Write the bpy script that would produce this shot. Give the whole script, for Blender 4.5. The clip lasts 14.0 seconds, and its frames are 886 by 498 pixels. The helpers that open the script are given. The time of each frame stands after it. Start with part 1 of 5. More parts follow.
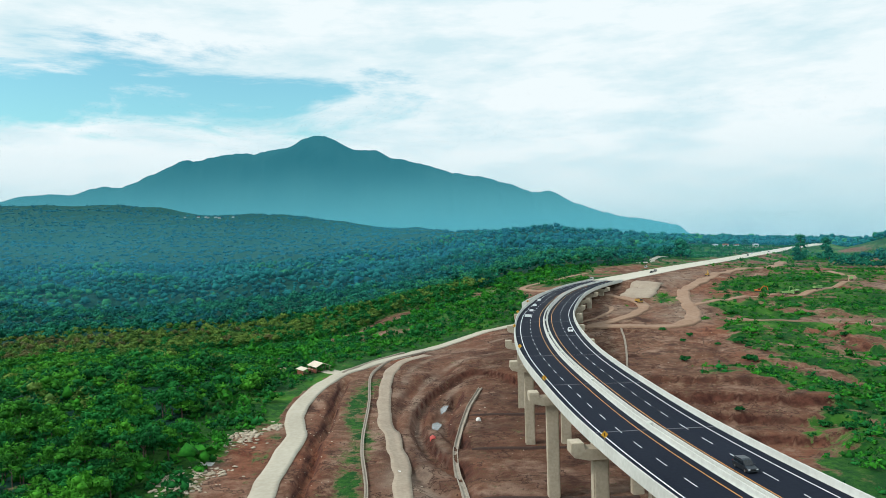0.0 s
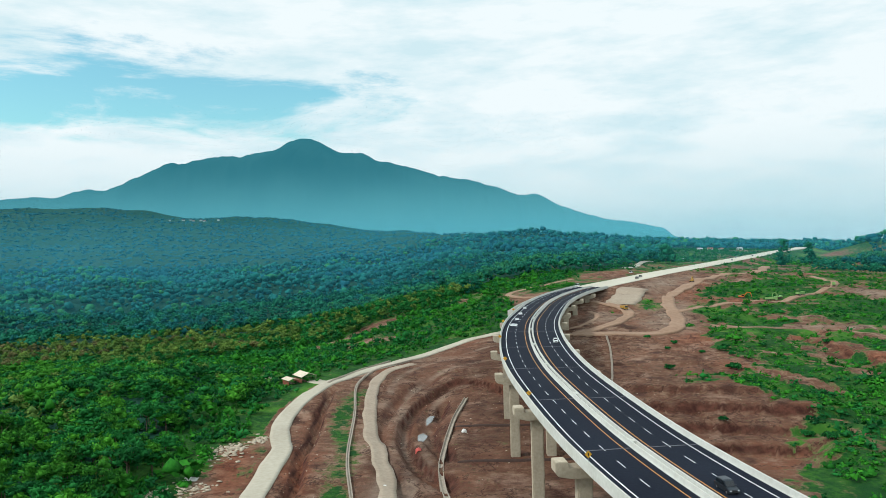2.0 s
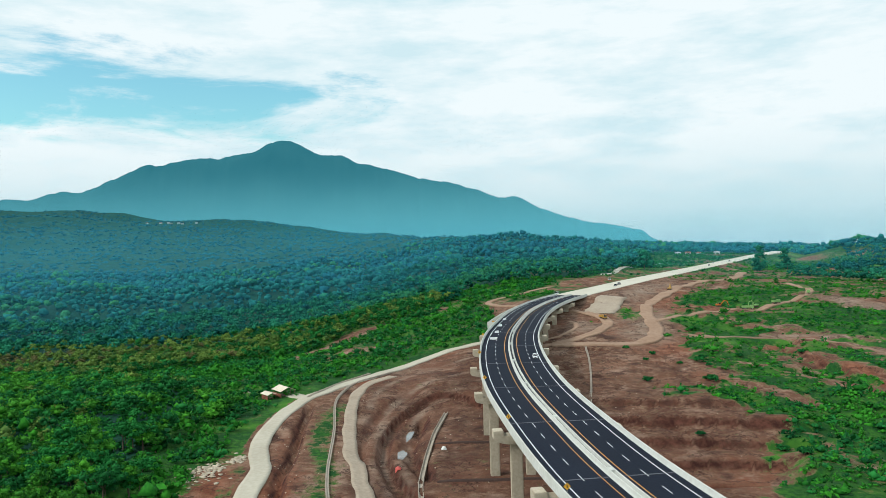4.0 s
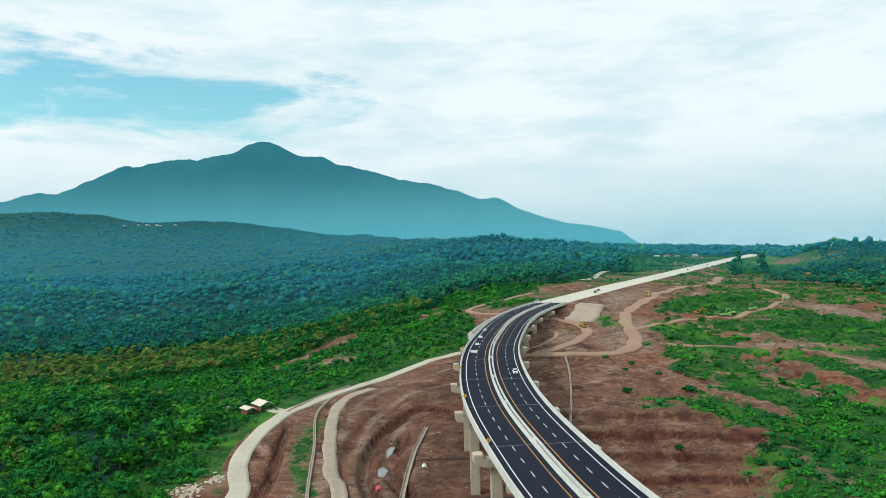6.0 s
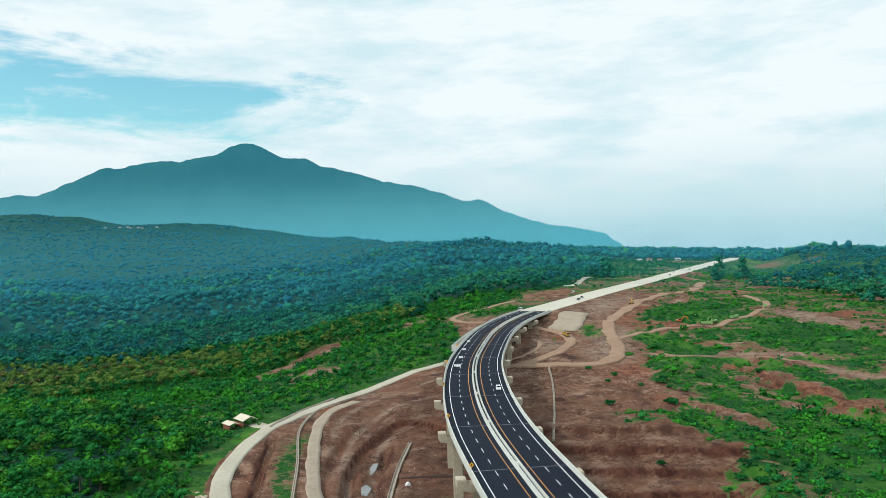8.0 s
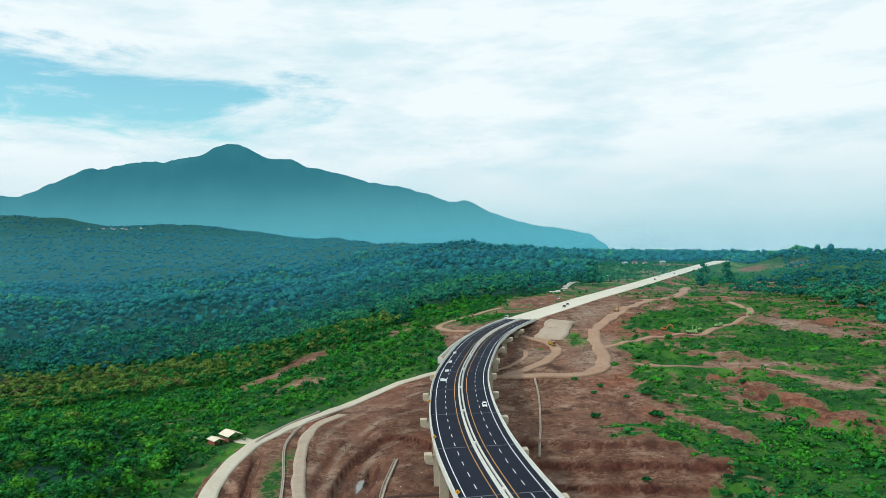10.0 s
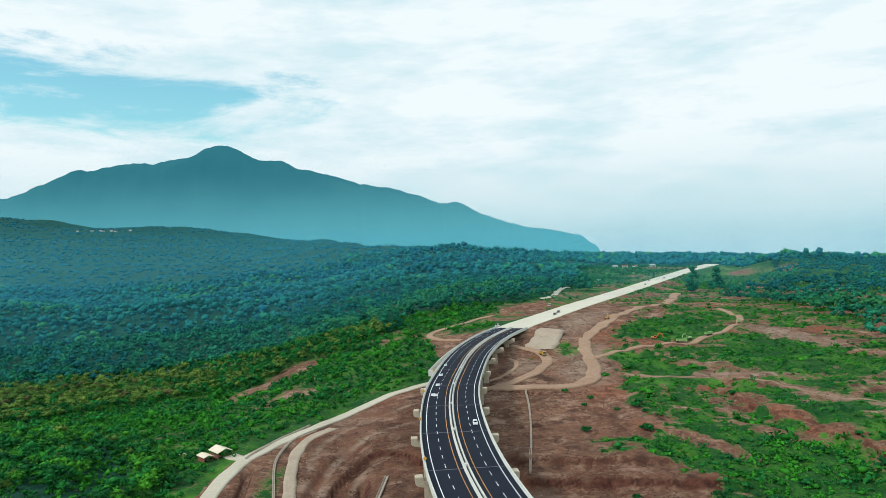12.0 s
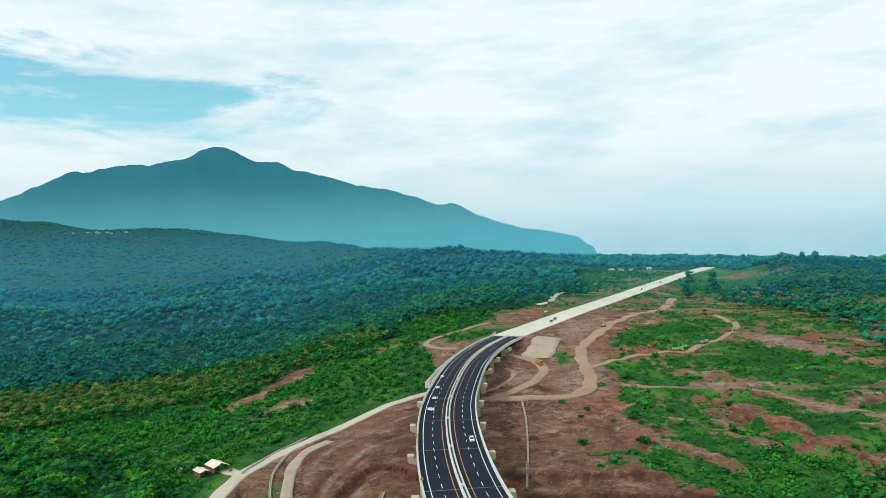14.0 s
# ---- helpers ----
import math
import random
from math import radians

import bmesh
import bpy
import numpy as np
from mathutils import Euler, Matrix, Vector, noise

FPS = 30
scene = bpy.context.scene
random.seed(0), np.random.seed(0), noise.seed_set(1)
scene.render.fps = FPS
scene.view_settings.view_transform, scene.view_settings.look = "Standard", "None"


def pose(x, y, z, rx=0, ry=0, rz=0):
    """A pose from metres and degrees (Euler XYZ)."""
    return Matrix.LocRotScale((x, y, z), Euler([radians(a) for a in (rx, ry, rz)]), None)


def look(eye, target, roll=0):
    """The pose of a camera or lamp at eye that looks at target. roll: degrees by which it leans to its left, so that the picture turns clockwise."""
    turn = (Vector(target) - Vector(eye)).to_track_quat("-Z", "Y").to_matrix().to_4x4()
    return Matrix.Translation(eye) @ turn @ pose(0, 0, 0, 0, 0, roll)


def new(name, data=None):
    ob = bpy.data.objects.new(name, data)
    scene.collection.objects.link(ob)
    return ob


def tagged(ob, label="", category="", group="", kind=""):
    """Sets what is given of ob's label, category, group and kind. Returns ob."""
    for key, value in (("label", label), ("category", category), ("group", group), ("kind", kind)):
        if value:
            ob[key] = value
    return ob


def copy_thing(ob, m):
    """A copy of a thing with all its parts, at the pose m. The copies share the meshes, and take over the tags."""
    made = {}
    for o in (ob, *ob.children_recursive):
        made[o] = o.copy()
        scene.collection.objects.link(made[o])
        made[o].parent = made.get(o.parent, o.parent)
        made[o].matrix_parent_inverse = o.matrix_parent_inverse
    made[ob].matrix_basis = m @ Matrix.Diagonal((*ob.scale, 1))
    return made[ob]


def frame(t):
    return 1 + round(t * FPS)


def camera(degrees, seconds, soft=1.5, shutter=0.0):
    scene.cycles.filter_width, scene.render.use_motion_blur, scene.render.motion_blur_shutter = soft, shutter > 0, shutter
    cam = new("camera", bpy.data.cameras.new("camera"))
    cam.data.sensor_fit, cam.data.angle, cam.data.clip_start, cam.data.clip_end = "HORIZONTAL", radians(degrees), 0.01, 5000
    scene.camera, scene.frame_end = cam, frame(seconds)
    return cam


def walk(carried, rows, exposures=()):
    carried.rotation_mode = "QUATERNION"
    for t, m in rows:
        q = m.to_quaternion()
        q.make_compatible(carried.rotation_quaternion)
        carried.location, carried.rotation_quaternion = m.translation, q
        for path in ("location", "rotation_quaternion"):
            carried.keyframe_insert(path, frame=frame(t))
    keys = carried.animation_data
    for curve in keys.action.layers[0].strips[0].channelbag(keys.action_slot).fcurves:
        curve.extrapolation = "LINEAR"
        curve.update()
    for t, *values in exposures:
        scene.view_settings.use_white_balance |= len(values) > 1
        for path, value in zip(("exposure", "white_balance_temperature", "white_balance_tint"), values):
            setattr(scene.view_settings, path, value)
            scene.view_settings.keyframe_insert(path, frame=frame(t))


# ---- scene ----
cam = camera(61.2, 14.0, soft=0.55)
METRES, EYE, TILT, LEAN, TURN = 39.6, 55.0, -1.0, 1.5, 0.0
ROWS = [
    (0.0, 0.0, 0.0, 0.0, 0.0, 0.0, -0.0),
    (0.5, 0.0031, -0.0049, 0.0078, -0.16, 0.06, 0.0),
    (1.0, 0.0074, -0.0064, 0.0254, -0.4, 0.11, 0.02),
    (1.5, 0.009, -0.0084, 0.0517, -0.7, 0.14, 0.05),
    (2.0, 0.0103, -0.0081, 0.0811, -1.02, 0.18, 0.07),
    (2.5, 0.0097, -0.0099, 0.1139, -1.37, 0.21, 0.08),
    (3.0, 0.0098, -0.0109, 0.1479, -1.76, 0.25, 0.09),
    (5.5, 0.0214, -0.0122, 0.3278, -3.66, 0.33, 0.25),
    (6.0, 0.0212, -0.0117, 0.3631, -4.01, 0.33, 0.26),
    (6.5, 0.0223, -0.0132, 0.399, -4.33, 0.35, 0.27),
    (7.0, 0.0235, -0.0157, 0.4359, -4.63, 0.37, 0.28),
    (7.5, 0.0255, -0.0176, 0.4751, -4.94, 0.39, 0.31),
    (8.0, 0.0301, -0.0176, 0.5113, -5.22, 0.4, 0.35),
    (10.5, 0.033, -0.0133, 0.7192, -6.49, 0.39, 0.4),
    (11.0, 0.0347, -0.0134, 0.7605, -6.67, 0.41, 0.43),
    (11.5, 0.0376, -0.0132, 0.7993, -6.82, 0.41, 0.47),
    (12.0, 0.0396, -0.0109, 0.8413, -6.97, 0.41, 0.5),
    (12.5, 0.0389, -0.0085, 0.8811, -7.1, 0.4, 0.52),
    (13.0, 0.0396, -0.0076, 0.9101, -7.15, 0.39, 0.52),
    (13.5, 0.0401, -0.0073, 0.9539, -7.21, 0.39, 0.51),
    (14.0, 0.0424, -0.0062, 0.9957, -7.23, 0.43, 0.54),
]
walk(cam, [(t, pose(0, 0, EYE, TILT, LEAN, TURN) @ pose(METRES * x, METRES * y, METRES * z, 90 + pitch, roll, yaw)) for t, x, y, z, yaw, pitch, roll in ROWS], exposures=[(0.0, 0.0, 6250, 10), (14.0, 0.0, 6250, 10)])

# ---- world, sun and sky ----
world = bpy.data.worlds.new("sky")
scene.world = world
world.use_nodes = True
wn, wl = world.node_tree.nodes, world.node_tree.links
wn.clear()
SUN_EL, SUN_AZ = radians(44), radians(250)


def wnode(kind, **vals):
    n = wn.new(kind)
    for k, v in vals.items():
        n.inputs[k].default_value = v
    return n


sky = wn.new("ShaderNodeTexSky")
sky.sky_type, sky.sun_disc = "NISHITA", False
sky.sun_elevation, sky.sun_rotation = SUN_EL, SUN_AZ
sky.air_density, sky.dust_density = 1.0, 1.5
blue = wn.new("ShaderNodeMix")
blue.data_type, blue.blend_type = "RGBA", "MULTIPLY"
blue.inputs[0].default_value = 1.0
blue.inputs[7].default_value = (0.12, 0.19, 0.165, 1)
wl.new(sky.outputs[0], blue.inputs[6])
co = wn.new("ShaderNodeTexCoord")
mp = wn.new("ShaderNodeMapping")
mp.inputs["Scale"].default_value = (2.2, 2.2, 9.0)
mp.inputs["Location"].default_value = (0.35, 0.0, 0.2)
mp.inputs["Rotation"].default_value = (0.0, radians(4), 0.0)
wl.new(co.outputs["Generated"], mp.inputs[0])
n1 = wnode("ShaderNodeTexNoise", Scale=1.7, Detail=12.0, Roughness=0.64, Distortion=0.45)
wl.new(mp.outputs[0], n1.inputs["Vector"])
# the blue gap in the cloud lies to the west of the mountain
gap = wn.new("ShaderNodeVectorMath")
gap.operation = "DISTANCE"
gap.inputs[1].default_value = (-0.40, 0.905, 0.172 * 5.0)
squash = wn.new("ShaderNodeVectorMath")
squash.operation = "MULTIPLY"
squash.inputs[1].default_value = (1.0, 1.0, 5.0)
wl.new(co.outputs["Generated"], squash.inputs[0])
wl.new(squash.outputs[0], gap.inputs[0])
gr = wn.new("ShaderNodeMapRange")
gr.inputs[1].default_value, gr.inputs[2].default_value = 0.10, 0.50
gr.inputs[3].default_value, gr.inputs[4].default_value = -0.12, 0.24
wl.new(gap.outputs["Value"], gr.inputs[0])
add = wn.new("ShaderNodeMath")
add.operation = "ADD"
wl.new(n1.outputs[0], add.inputs[0])
wl.new(gr.outputs[0], add.inputs[1])
cr = wn.new("ShaderNodeMapRange")
cr.interpolation_type = "SMOOTHSTEP"
cr.inputs[1].default_value, cr.inputs[2].default_value = 0.40, 0.58
wl.new(add.outputs[0], cr.inputs[0])
# cloud colour: nearly white above, grey-blue haze towards the horizon
n2 = wnode("ShaderNodeTexNoise", Scale=2.6, Detail=6.0, Roughness=0.6)
wl.new(mp.outputs[0], n2.inputs["Vector"])
ctone = wn.new("ShaderNodeMix")
ctone.data_type = "RGBA"
ctone.inputs[6].default_value = (0.66, 0.84, 0.87, 1)
ctone.inputs[7].default_value = (0.90, 0.97, 0.96, 1)
ct = wn.new("ShaderNodeMapRange")
ct.inputs[1].default_value, ct.inputs[2].default_value = 0.34, 0.56
wl.new(n2.outputs[0], ct.inputs[0])
wl.new(ct.outputs[0], ctone.inputs[0])
sep = wn.new("ShaderNodeSeparateXYZ")
wl.new(co.outputs["Generated"], sep.inputs[0])
hz = wn.new("ShaderNodeMapRange")
hz.interpolation_type = "SMOOTHSTEP"
hz.inputs[1].default_value, hz.inputs[2].default_value = -0.01, 0.15
wl.new(sep.outputs[2], hz.inputs[0])
low = wn.new("ShaderNodeMix")
low.data_type = "RGBA"
low.inputs[6].default_value = (0.60, 0.78, 0.80, 1)
wl.new(hz.outputs[0], low.inputs[0])
wl.new(ctone.outputs[2], low.inputs[7])
mixs = wn.new("ShaderNodeMix")
mixs.data_type = "RGBA"
wl.new(cr.outputs[0], mixs.inputs[0])
wl.new(blue.outputs[2], mixs.inputs[6])
wl.new(low.outputs[2], mixs.inputs[7])
bg = wn.new("ShaderNodeBackground")
bg.inputs[1].default_value = 1.0
wl.new(mixs.outputs[2], bg.inputs[0])
wo = wn.new("ShaderNodeOutputWorld")
wl.new(bg.outputs[0], wo.inputs[0])

sun = new("sun", bpy.data.lights.new("sun", "SUN"))
sun.data.energy, sun.data.angle, sun.data.color = 2.5, radians(8), (1.0, 0.95, 0.86)
sun.matrix_world = look((0, 0, 300), (-300 * math.sin(SUN_AZ) / math.tan(SUN_EL), -300 * math.cos(SUN_AZ) / math.tan(SUN_EL), 0))


# ---- materials ----
def mat(name, base, rough=0.8, dark=None, scale=1.0, amount=0.5, bump=0.0, fine=8.0, metal=0.0, spec=0.3, island=0.0, tone=0.0, single=0.0):
    """A surface with variation at two scales, in metres."""
    m = bpy.data.materials.new(name)
    m.use_nodes = True
    nt = m.node_tree
    b = nt.nodes["Principled BSDF"]
    b.inputs["Roughness"].default_value, b.inputs["Metallic"].default_value = rough, metal
    b.inputs["Specular IOR Level"].default_value = spec
    dark = dark or tuple(c * 0.6 for c in base)
    g = nt.nodes.new("ShaderNodeNewGeometry")
    na, nb = nt.nodes.new("ShaderNodeTexNoise"), nt.nodes.new("ShaderNodeTexNoise")
    na.inputs["Scale"].default_value, na.inputs["Detail"].default_value = scale, 5
    nb.inputs["Scale"].default_value, nb.inputs["Detail"].default_value = scale * fine, 4
    for n in (na, nb):
        nt.links.new(g.outputs["Position"], n.inputs["Vector"])
    ad = nt.nodes.new("ShaderNodeMath")
    ad.operation = "ADD"
    nt.links.new(na.outputs[0], ad.inputs[0])
    nt.links.new(nb.outputs[0], ad.inputs[1])
    last = ad
    sources = []
    if island:
        sources.append((g.outputs["Random Per Island"], island))
    if tone:
        ta = nt.nodes.new("ShaderNodeAttribute")
        ta.attribute_name = "tone"
        sources.append((ta.outputs["Fac"], tone))
    if single:
        sources.append((nt.nodes.new("ShaderNodeObjectInfo").outputs["Random"], single))
    for socket, weight in sources:
        im, sb = nt.nodes.new("ShaderNodeMath"), nt.nodes.new("ShaderNodeMath")
        im.operation = "MULTIPLY_ADD"
        im.inputs[1].default_value, sb.inputs[1].default_value = weight, -weight / 2
        nt.links.new(socket, im.inputs[0])
        nt.links.new(last.outputs[0], im.inputs[2])
        nt.links.new(im.outputs[0], sb.inputs[0])
        last = sb
    mr = nt.nodes.new("ShaderNodeMapRange")
    mr.inputs[1].default_value, mr.inputs[2].default_value = 1.0 - amount / 2, 1.0 + amount / 2
    nt.links.new(last.outputs[0], mr.inputs[0])
    mx = nt.nodes.new("ShaderNodeMix")
    mx.data_type = "RGBA"
    mx.inputs[6].default_value, mx.inputs[7].default_value = (*dark, 1), (*base, 1)
    nt.links.new(mr.outputs[0], mx.inputs[0])
    nt.links.new(mx.outputs[2], b.inputs["Base Color"])
    if bump:
        bp = nt.nodes.new("ShaderNodeBump")
        bp.inputs["Strength"].default_value, bp.inputs["Distance"].default_value = 0.6, bump
        nt.links.new(nb.outputs[0], bp.inputs["Height"])
        nt.links.new(bp.outputs[0], b.inputs["Normal"])
    return m


M_ASPHALT = mat("asphalt", (0.013, 0.018, 0.031), 0.9, (0.007, 0.010, 0.019), 0.05, 0.8, 0.01, 30, spec=0.12)
M_CONC = mat("concrete", (0.62, 0.62, 0.57), 0.85, (0.42, 0.41, 0.36), 0.15, 0.9, 0.02, 9)
M_BARRIER = mat("barrier_concrete", (0.63, 0.65, 0.61), 0.8, (0.44, 0.45, 0.41), 0.12, 0.9, 0.01, 9)
M_PIER = mat("pier_concrete", (0.54, 0.48, 0.37), 0.85, (0.36, 0.31, 0.23), 0.25, 0.8, 0.02, 6)
M_WHITE = mat("white_paint", (0.80, 0.82, 0.82), 0.6, (0.66, 0.68, 0.70), 0.4, 0.7)
M_YELLOW = mat("yellow_paint", (0.62, 0.30, 0.06), 0.6, (0.48, 0.22, 0.05), 0.4, 0.7)
M_ROADC = mat("pale_concrete_road", (0.60, 0.58, 0.49), 0.85, (0.45, 0.42, 0.34), 0.03, 0.9, 0.02, 20)
M_SIDE = mat("worn_concrete_road", (0.50, 0.47, 0.38), 0.9, (0.36, 0.32, 0.25), 0.05, 0.9, 0.02, 14)
M_DIRTROAD = mat("packed_dirt", (0.35, 0.24, 0.165), 0.95, (0.24, 0.145, 0.095), 0.06, 0.9, 0.05, 8)

M_DUST = mat("dusty_soil", (0.30, 0.20, 0.135), 0.95, (0.17, 0.105, 0.07), 0.09, 0.9, 0.05, 8)

M_HAZE = bpy.data.materials.new("blue_haze_film")
M_HAZE_THIN = bpy.data.materials.new("thinner_haze_film")


def haze_material(m, thick):
    """Stands in for thin moist air: a nearly clear blue film, lit by sun and sky like anything else, thinning out with
    height.
    """
    m.use_nodes = True
    N, L = m.node_tree.nodes, m.node_tree.links
    N.clear()
    g, sp = N.new("ShaderNodeNewGeometry"), N.new("ShaderNodeSeparateXYZ")
    L.new(g.outputs["Position"], sp.inputs[0])
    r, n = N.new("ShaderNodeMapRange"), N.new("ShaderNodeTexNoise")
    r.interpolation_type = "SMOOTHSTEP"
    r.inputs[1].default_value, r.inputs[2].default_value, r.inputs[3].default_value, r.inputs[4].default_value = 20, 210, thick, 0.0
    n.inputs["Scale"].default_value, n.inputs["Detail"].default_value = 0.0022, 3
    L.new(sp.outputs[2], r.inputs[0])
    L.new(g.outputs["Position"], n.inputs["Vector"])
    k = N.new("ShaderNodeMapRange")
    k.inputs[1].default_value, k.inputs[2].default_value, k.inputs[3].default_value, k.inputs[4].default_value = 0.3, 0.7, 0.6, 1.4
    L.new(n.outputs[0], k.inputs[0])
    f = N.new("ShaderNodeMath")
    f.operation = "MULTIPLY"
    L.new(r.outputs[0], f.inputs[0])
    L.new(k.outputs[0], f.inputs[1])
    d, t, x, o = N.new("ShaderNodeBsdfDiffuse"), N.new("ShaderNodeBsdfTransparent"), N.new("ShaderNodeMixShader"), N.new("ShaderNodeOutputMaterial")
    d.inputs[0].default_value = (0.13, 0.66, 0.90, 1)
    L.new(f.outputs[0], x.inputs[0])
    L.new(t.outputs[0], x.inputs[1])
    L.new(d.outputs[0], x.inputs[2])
    L.new(x.outputs[0], o.inputs[0])


haze_material(M_HAZE, 0.068)
haze_material(M_HAZE_THIN, 0.035)

# ---- the lie of the land ----
XS = np.array([-2600, -1000, -350, -100, 20, 120, 230, 420, 1000, 2600.0])
YS = np.array([-400, 150, 300, 430, 580, 850, 1300, 1900, 2600, 4300.0])
H_SOUTH = [[-20, -20, -15, -10, -10, -12, -12, -10, -10, -10],
           [-30, -30, -20, -12, -10, -13, -15, -12, -10, -10],
           [-35, -32, -22, -7, -9, -9, -10, -10, -8, -5],
           [-40, -36, -30, -12, -2, 2, 2, 0, -4, -5],
           [-45, -42, -36, -24, 5, 15, 14, 9, 0, -5]]
H_NORTH = [[-45, -42, -38, -24, 2, 20, 22, 14, 0, -10],
           [-25, -40, -36, -20, 2, 15, 22, 20, 0, -16],
           [20, -15, -10, 8, 30, 42, 42, 38, 12, -60],
           [90, 30, 25, 45, 55, 55, 45, 28, -12, -100],
           [290, 195, 108, 85, 60, 20, -20, -60, -130, -180]]
HG = np.array(H_SOUTH + H_NORTH, float)


def fade(f):
    return f * f * (3 - 2 * f)


def lattice(x, y, seed):
    """Smooth value noise, -1 to 1, one cell a unit."""
    xi, yi = np.floor(x), np.floor(y)
    fx, fy = fade(x - xi), fade(y - yi)

    def rnd(a, b):
        v = np.sin(a * 127.1 + b * 311.7 + seed * 74.7) * 43758.5453
        return (v - np.floor(v)) * 2 - 1
    return ((rnd(xi, yi) * (1 - fx) + rnd(xi + 1, yi) * fx) * (1 - fy)
            + (rnd(xi, yi + 1) * (1 - fx) + rnd(xi + 1, yi + 1) * fx) * fy)


def slopes(v, s):
    d = np.diff(v, axis=0) / np.diff(s).reshape(-1, *([1] * (v.ndim - 1)))
    m = np.empty_like(v)
    m[1:-1], m[0], m[-1] = (d[1:] + d[:-1]) / 2, d[0], d[-1]
    return m


HX = slopes(HG.T, XS).T
HY = slopes(HG, YS)
HXY = slopes(HX, YS)


def base_height(x, y):
    x, y = np.clip(x, XS[0], XS[-1]), np.clip(y, YS[0], YS[-1])
    i = np.clip(np.searchsorted(XS, x) - 1, 0, len(XS) - 2)
    j = np.clip(np.searchsorted(YS, y) - 1, 0, len(YS) - 2)
    dx, dy = XS[i + 1] - XS[i], YS[j + 1] - YS[j]
    u, v = (x - XS[i]) / dx, (y - YS[j]) / dy

    def her(u):
        return 2 * u**3 - 3 * u**2 + 1, u**3 - 2 * u**2 + u, -2 * u**3 + 3 * u**2, u**3 - u**2
    a, b = her(u), her(v)

    out = 0
    for n, jj in ((0, j), (1, j + 1)):
        r = a[0] * HG[jj, i] + a[1] * dx * HX[jj, i] + a[2] * HG[jj, i + 1] + a[3] * dx * HX[jj, i + 1]
        ry = a[0] * HY[jj, i] + a[1] * dx * HXY[jj, i] + a[2] * HY[jj, i + 1] + a[3] * dx * HXY[jj, i + 1]
        out = out + b[2 * n] * r + b[2 * n + 1] * dy * ry
    return out


def sstep(a, b, v):
    return fade(np.clip((v - a) / (b - a), 0, 1))


def height(x, y):
    x, y = np.asarray(x, float), np.asarray(y, float)
    h = base_height(x, y)
    d = np.hypot(x - 60, y - 300)
    far = sstep(250, 1200, d)
    h = h + 1.2 * (1 - far) * lattice(x / 45, y / 45, 1) + 0.5 * lattice(x / 14, y / 14, 2) * (1 - far)
    east = sstep(140, 170, x) * (1 - far)
    h = h + east * (1.6 * lattice(x / 28, y / 17, 13) + 0.8 * lattice(x / 11, y / 8, 14))
    # a hump on the western skyline
    h = h + 34 * np.exp(-((x + 1780) / 150) ** 2 - ((y - 4050) / 260) ** 2) - 16 * np.exp(-((x + 1430) / 140) ** 2 - ((y - 4100) / 300) ** 2)
    # wooded rise to the east of the new road, with a cut flank
    h = h + 30 * np.exp(-((x - 840) / 230) ** 4 - ((y - 1200) / 130) ** 2) * sstep(610, 740, x - 0.25 * (y - 1200))
    h = h + 8 * np.exp(-((y - 665 - 0.10 * np.abs(x + 120)) / 45) ** 2) * (1 - sstep(-60, 20, x)) * sstep(-700, -350, x)
    rid = 1 - 2 * np.abs(lattice(x / 420 + 0.25 * lattice(x / 300, y / 300, 8), y / 190, 3))
    h = h + far * (15 * rid + (10 + 8 * (1 - sstep(1500, 2300, y))) * lattice(x / 150, y / 110, 4) + 4 * lattice(x / 60, y / 60, 5) * (1 - sstep(1300, 1900, y))) * (1 - 0.75 * sstep(250, 600, x)) * (0.35 + 0.65 * sstep(60, 260, np.abs(x - np.interp(y, [567, 860, 1300], [123, 325, 640]))))
    return h
# ---- end of the land ----

# ---- roads and lines in plan ----
CENTRE = [(112, -150), (62, 0), (42.6, 103), (38, 140), (35.9, 178), (35.2, 228), (38.5, 282), (46.3, 342), (57, 392), (74, 456),
          (96, 515), (123, 567), (167, 632), (213, 699), (323, 856), (480, 1086), (600, 1255), (690, 1370)]
SIDE_ROAD = [(-45, 120), (-47.5, 188), (-48.5, 214), (-48, 235), (-51, 250), (-55, 270), (-55, 290), (-52, 312), (-47.5, 332), (-39, 353), (-30, 367), (-17, 388), (-2, 411), (14, 430), (38, 450), (62, 461)]
DECK_Z = 18.0
DECK_END = 567.0
PUDDLES = [(-4.4, 264, 1.9, 6.5, -6, -12.4), (-1.8, 285, 1.6, 8.0, -12, -11.6)]  # place, half sizes, turn, level of the bed


def spline(pts, step=3.0):
    """A smooth line through plan points, at even steps."""
    p = np.array(pts, float)
    t = np.concatenate([[0], np.cumsum(np.hypot(*np.diff(p, axis=0).T))])
    m = slopes(p, t)
    out = []
    for k in range(len(p) - 1):
        n = max(2, int((t[k + 1] - t[k]) / 1.0))
        u = np.linspace(0, 1, n, endpoint=False)[:, None]
        d = t[k + 1] - t[k]
        out.append((2 * u**3 - 3 * u**2 + 1) * p[k] + (u**3 - 2 * u**2 + u) * d * m[k] + (3 * u**2 - 2 * u**3) * p[k + 1] + (u**3 - u**2) * d * m[k + 1])
    q = np.vstack(out + [p[-1:]])
    s = np.concatenate([[0], np.cumsum(np.hypot(*np.diff(q, axis=0).T))])
    e = np.arange(0, s[-1], step)
    return np.column_stack([np.interp(e, s, q[:, 0]), np.interp(e, s, q[:, 1])])


def normals(line):
    d = np.gradient(line, axis=0)
    d /= np.linalg.norm(d, axis=1)[:, None]
    return np.column_stack([d[:, 1], -d[:, 0]])  # to the right of the way


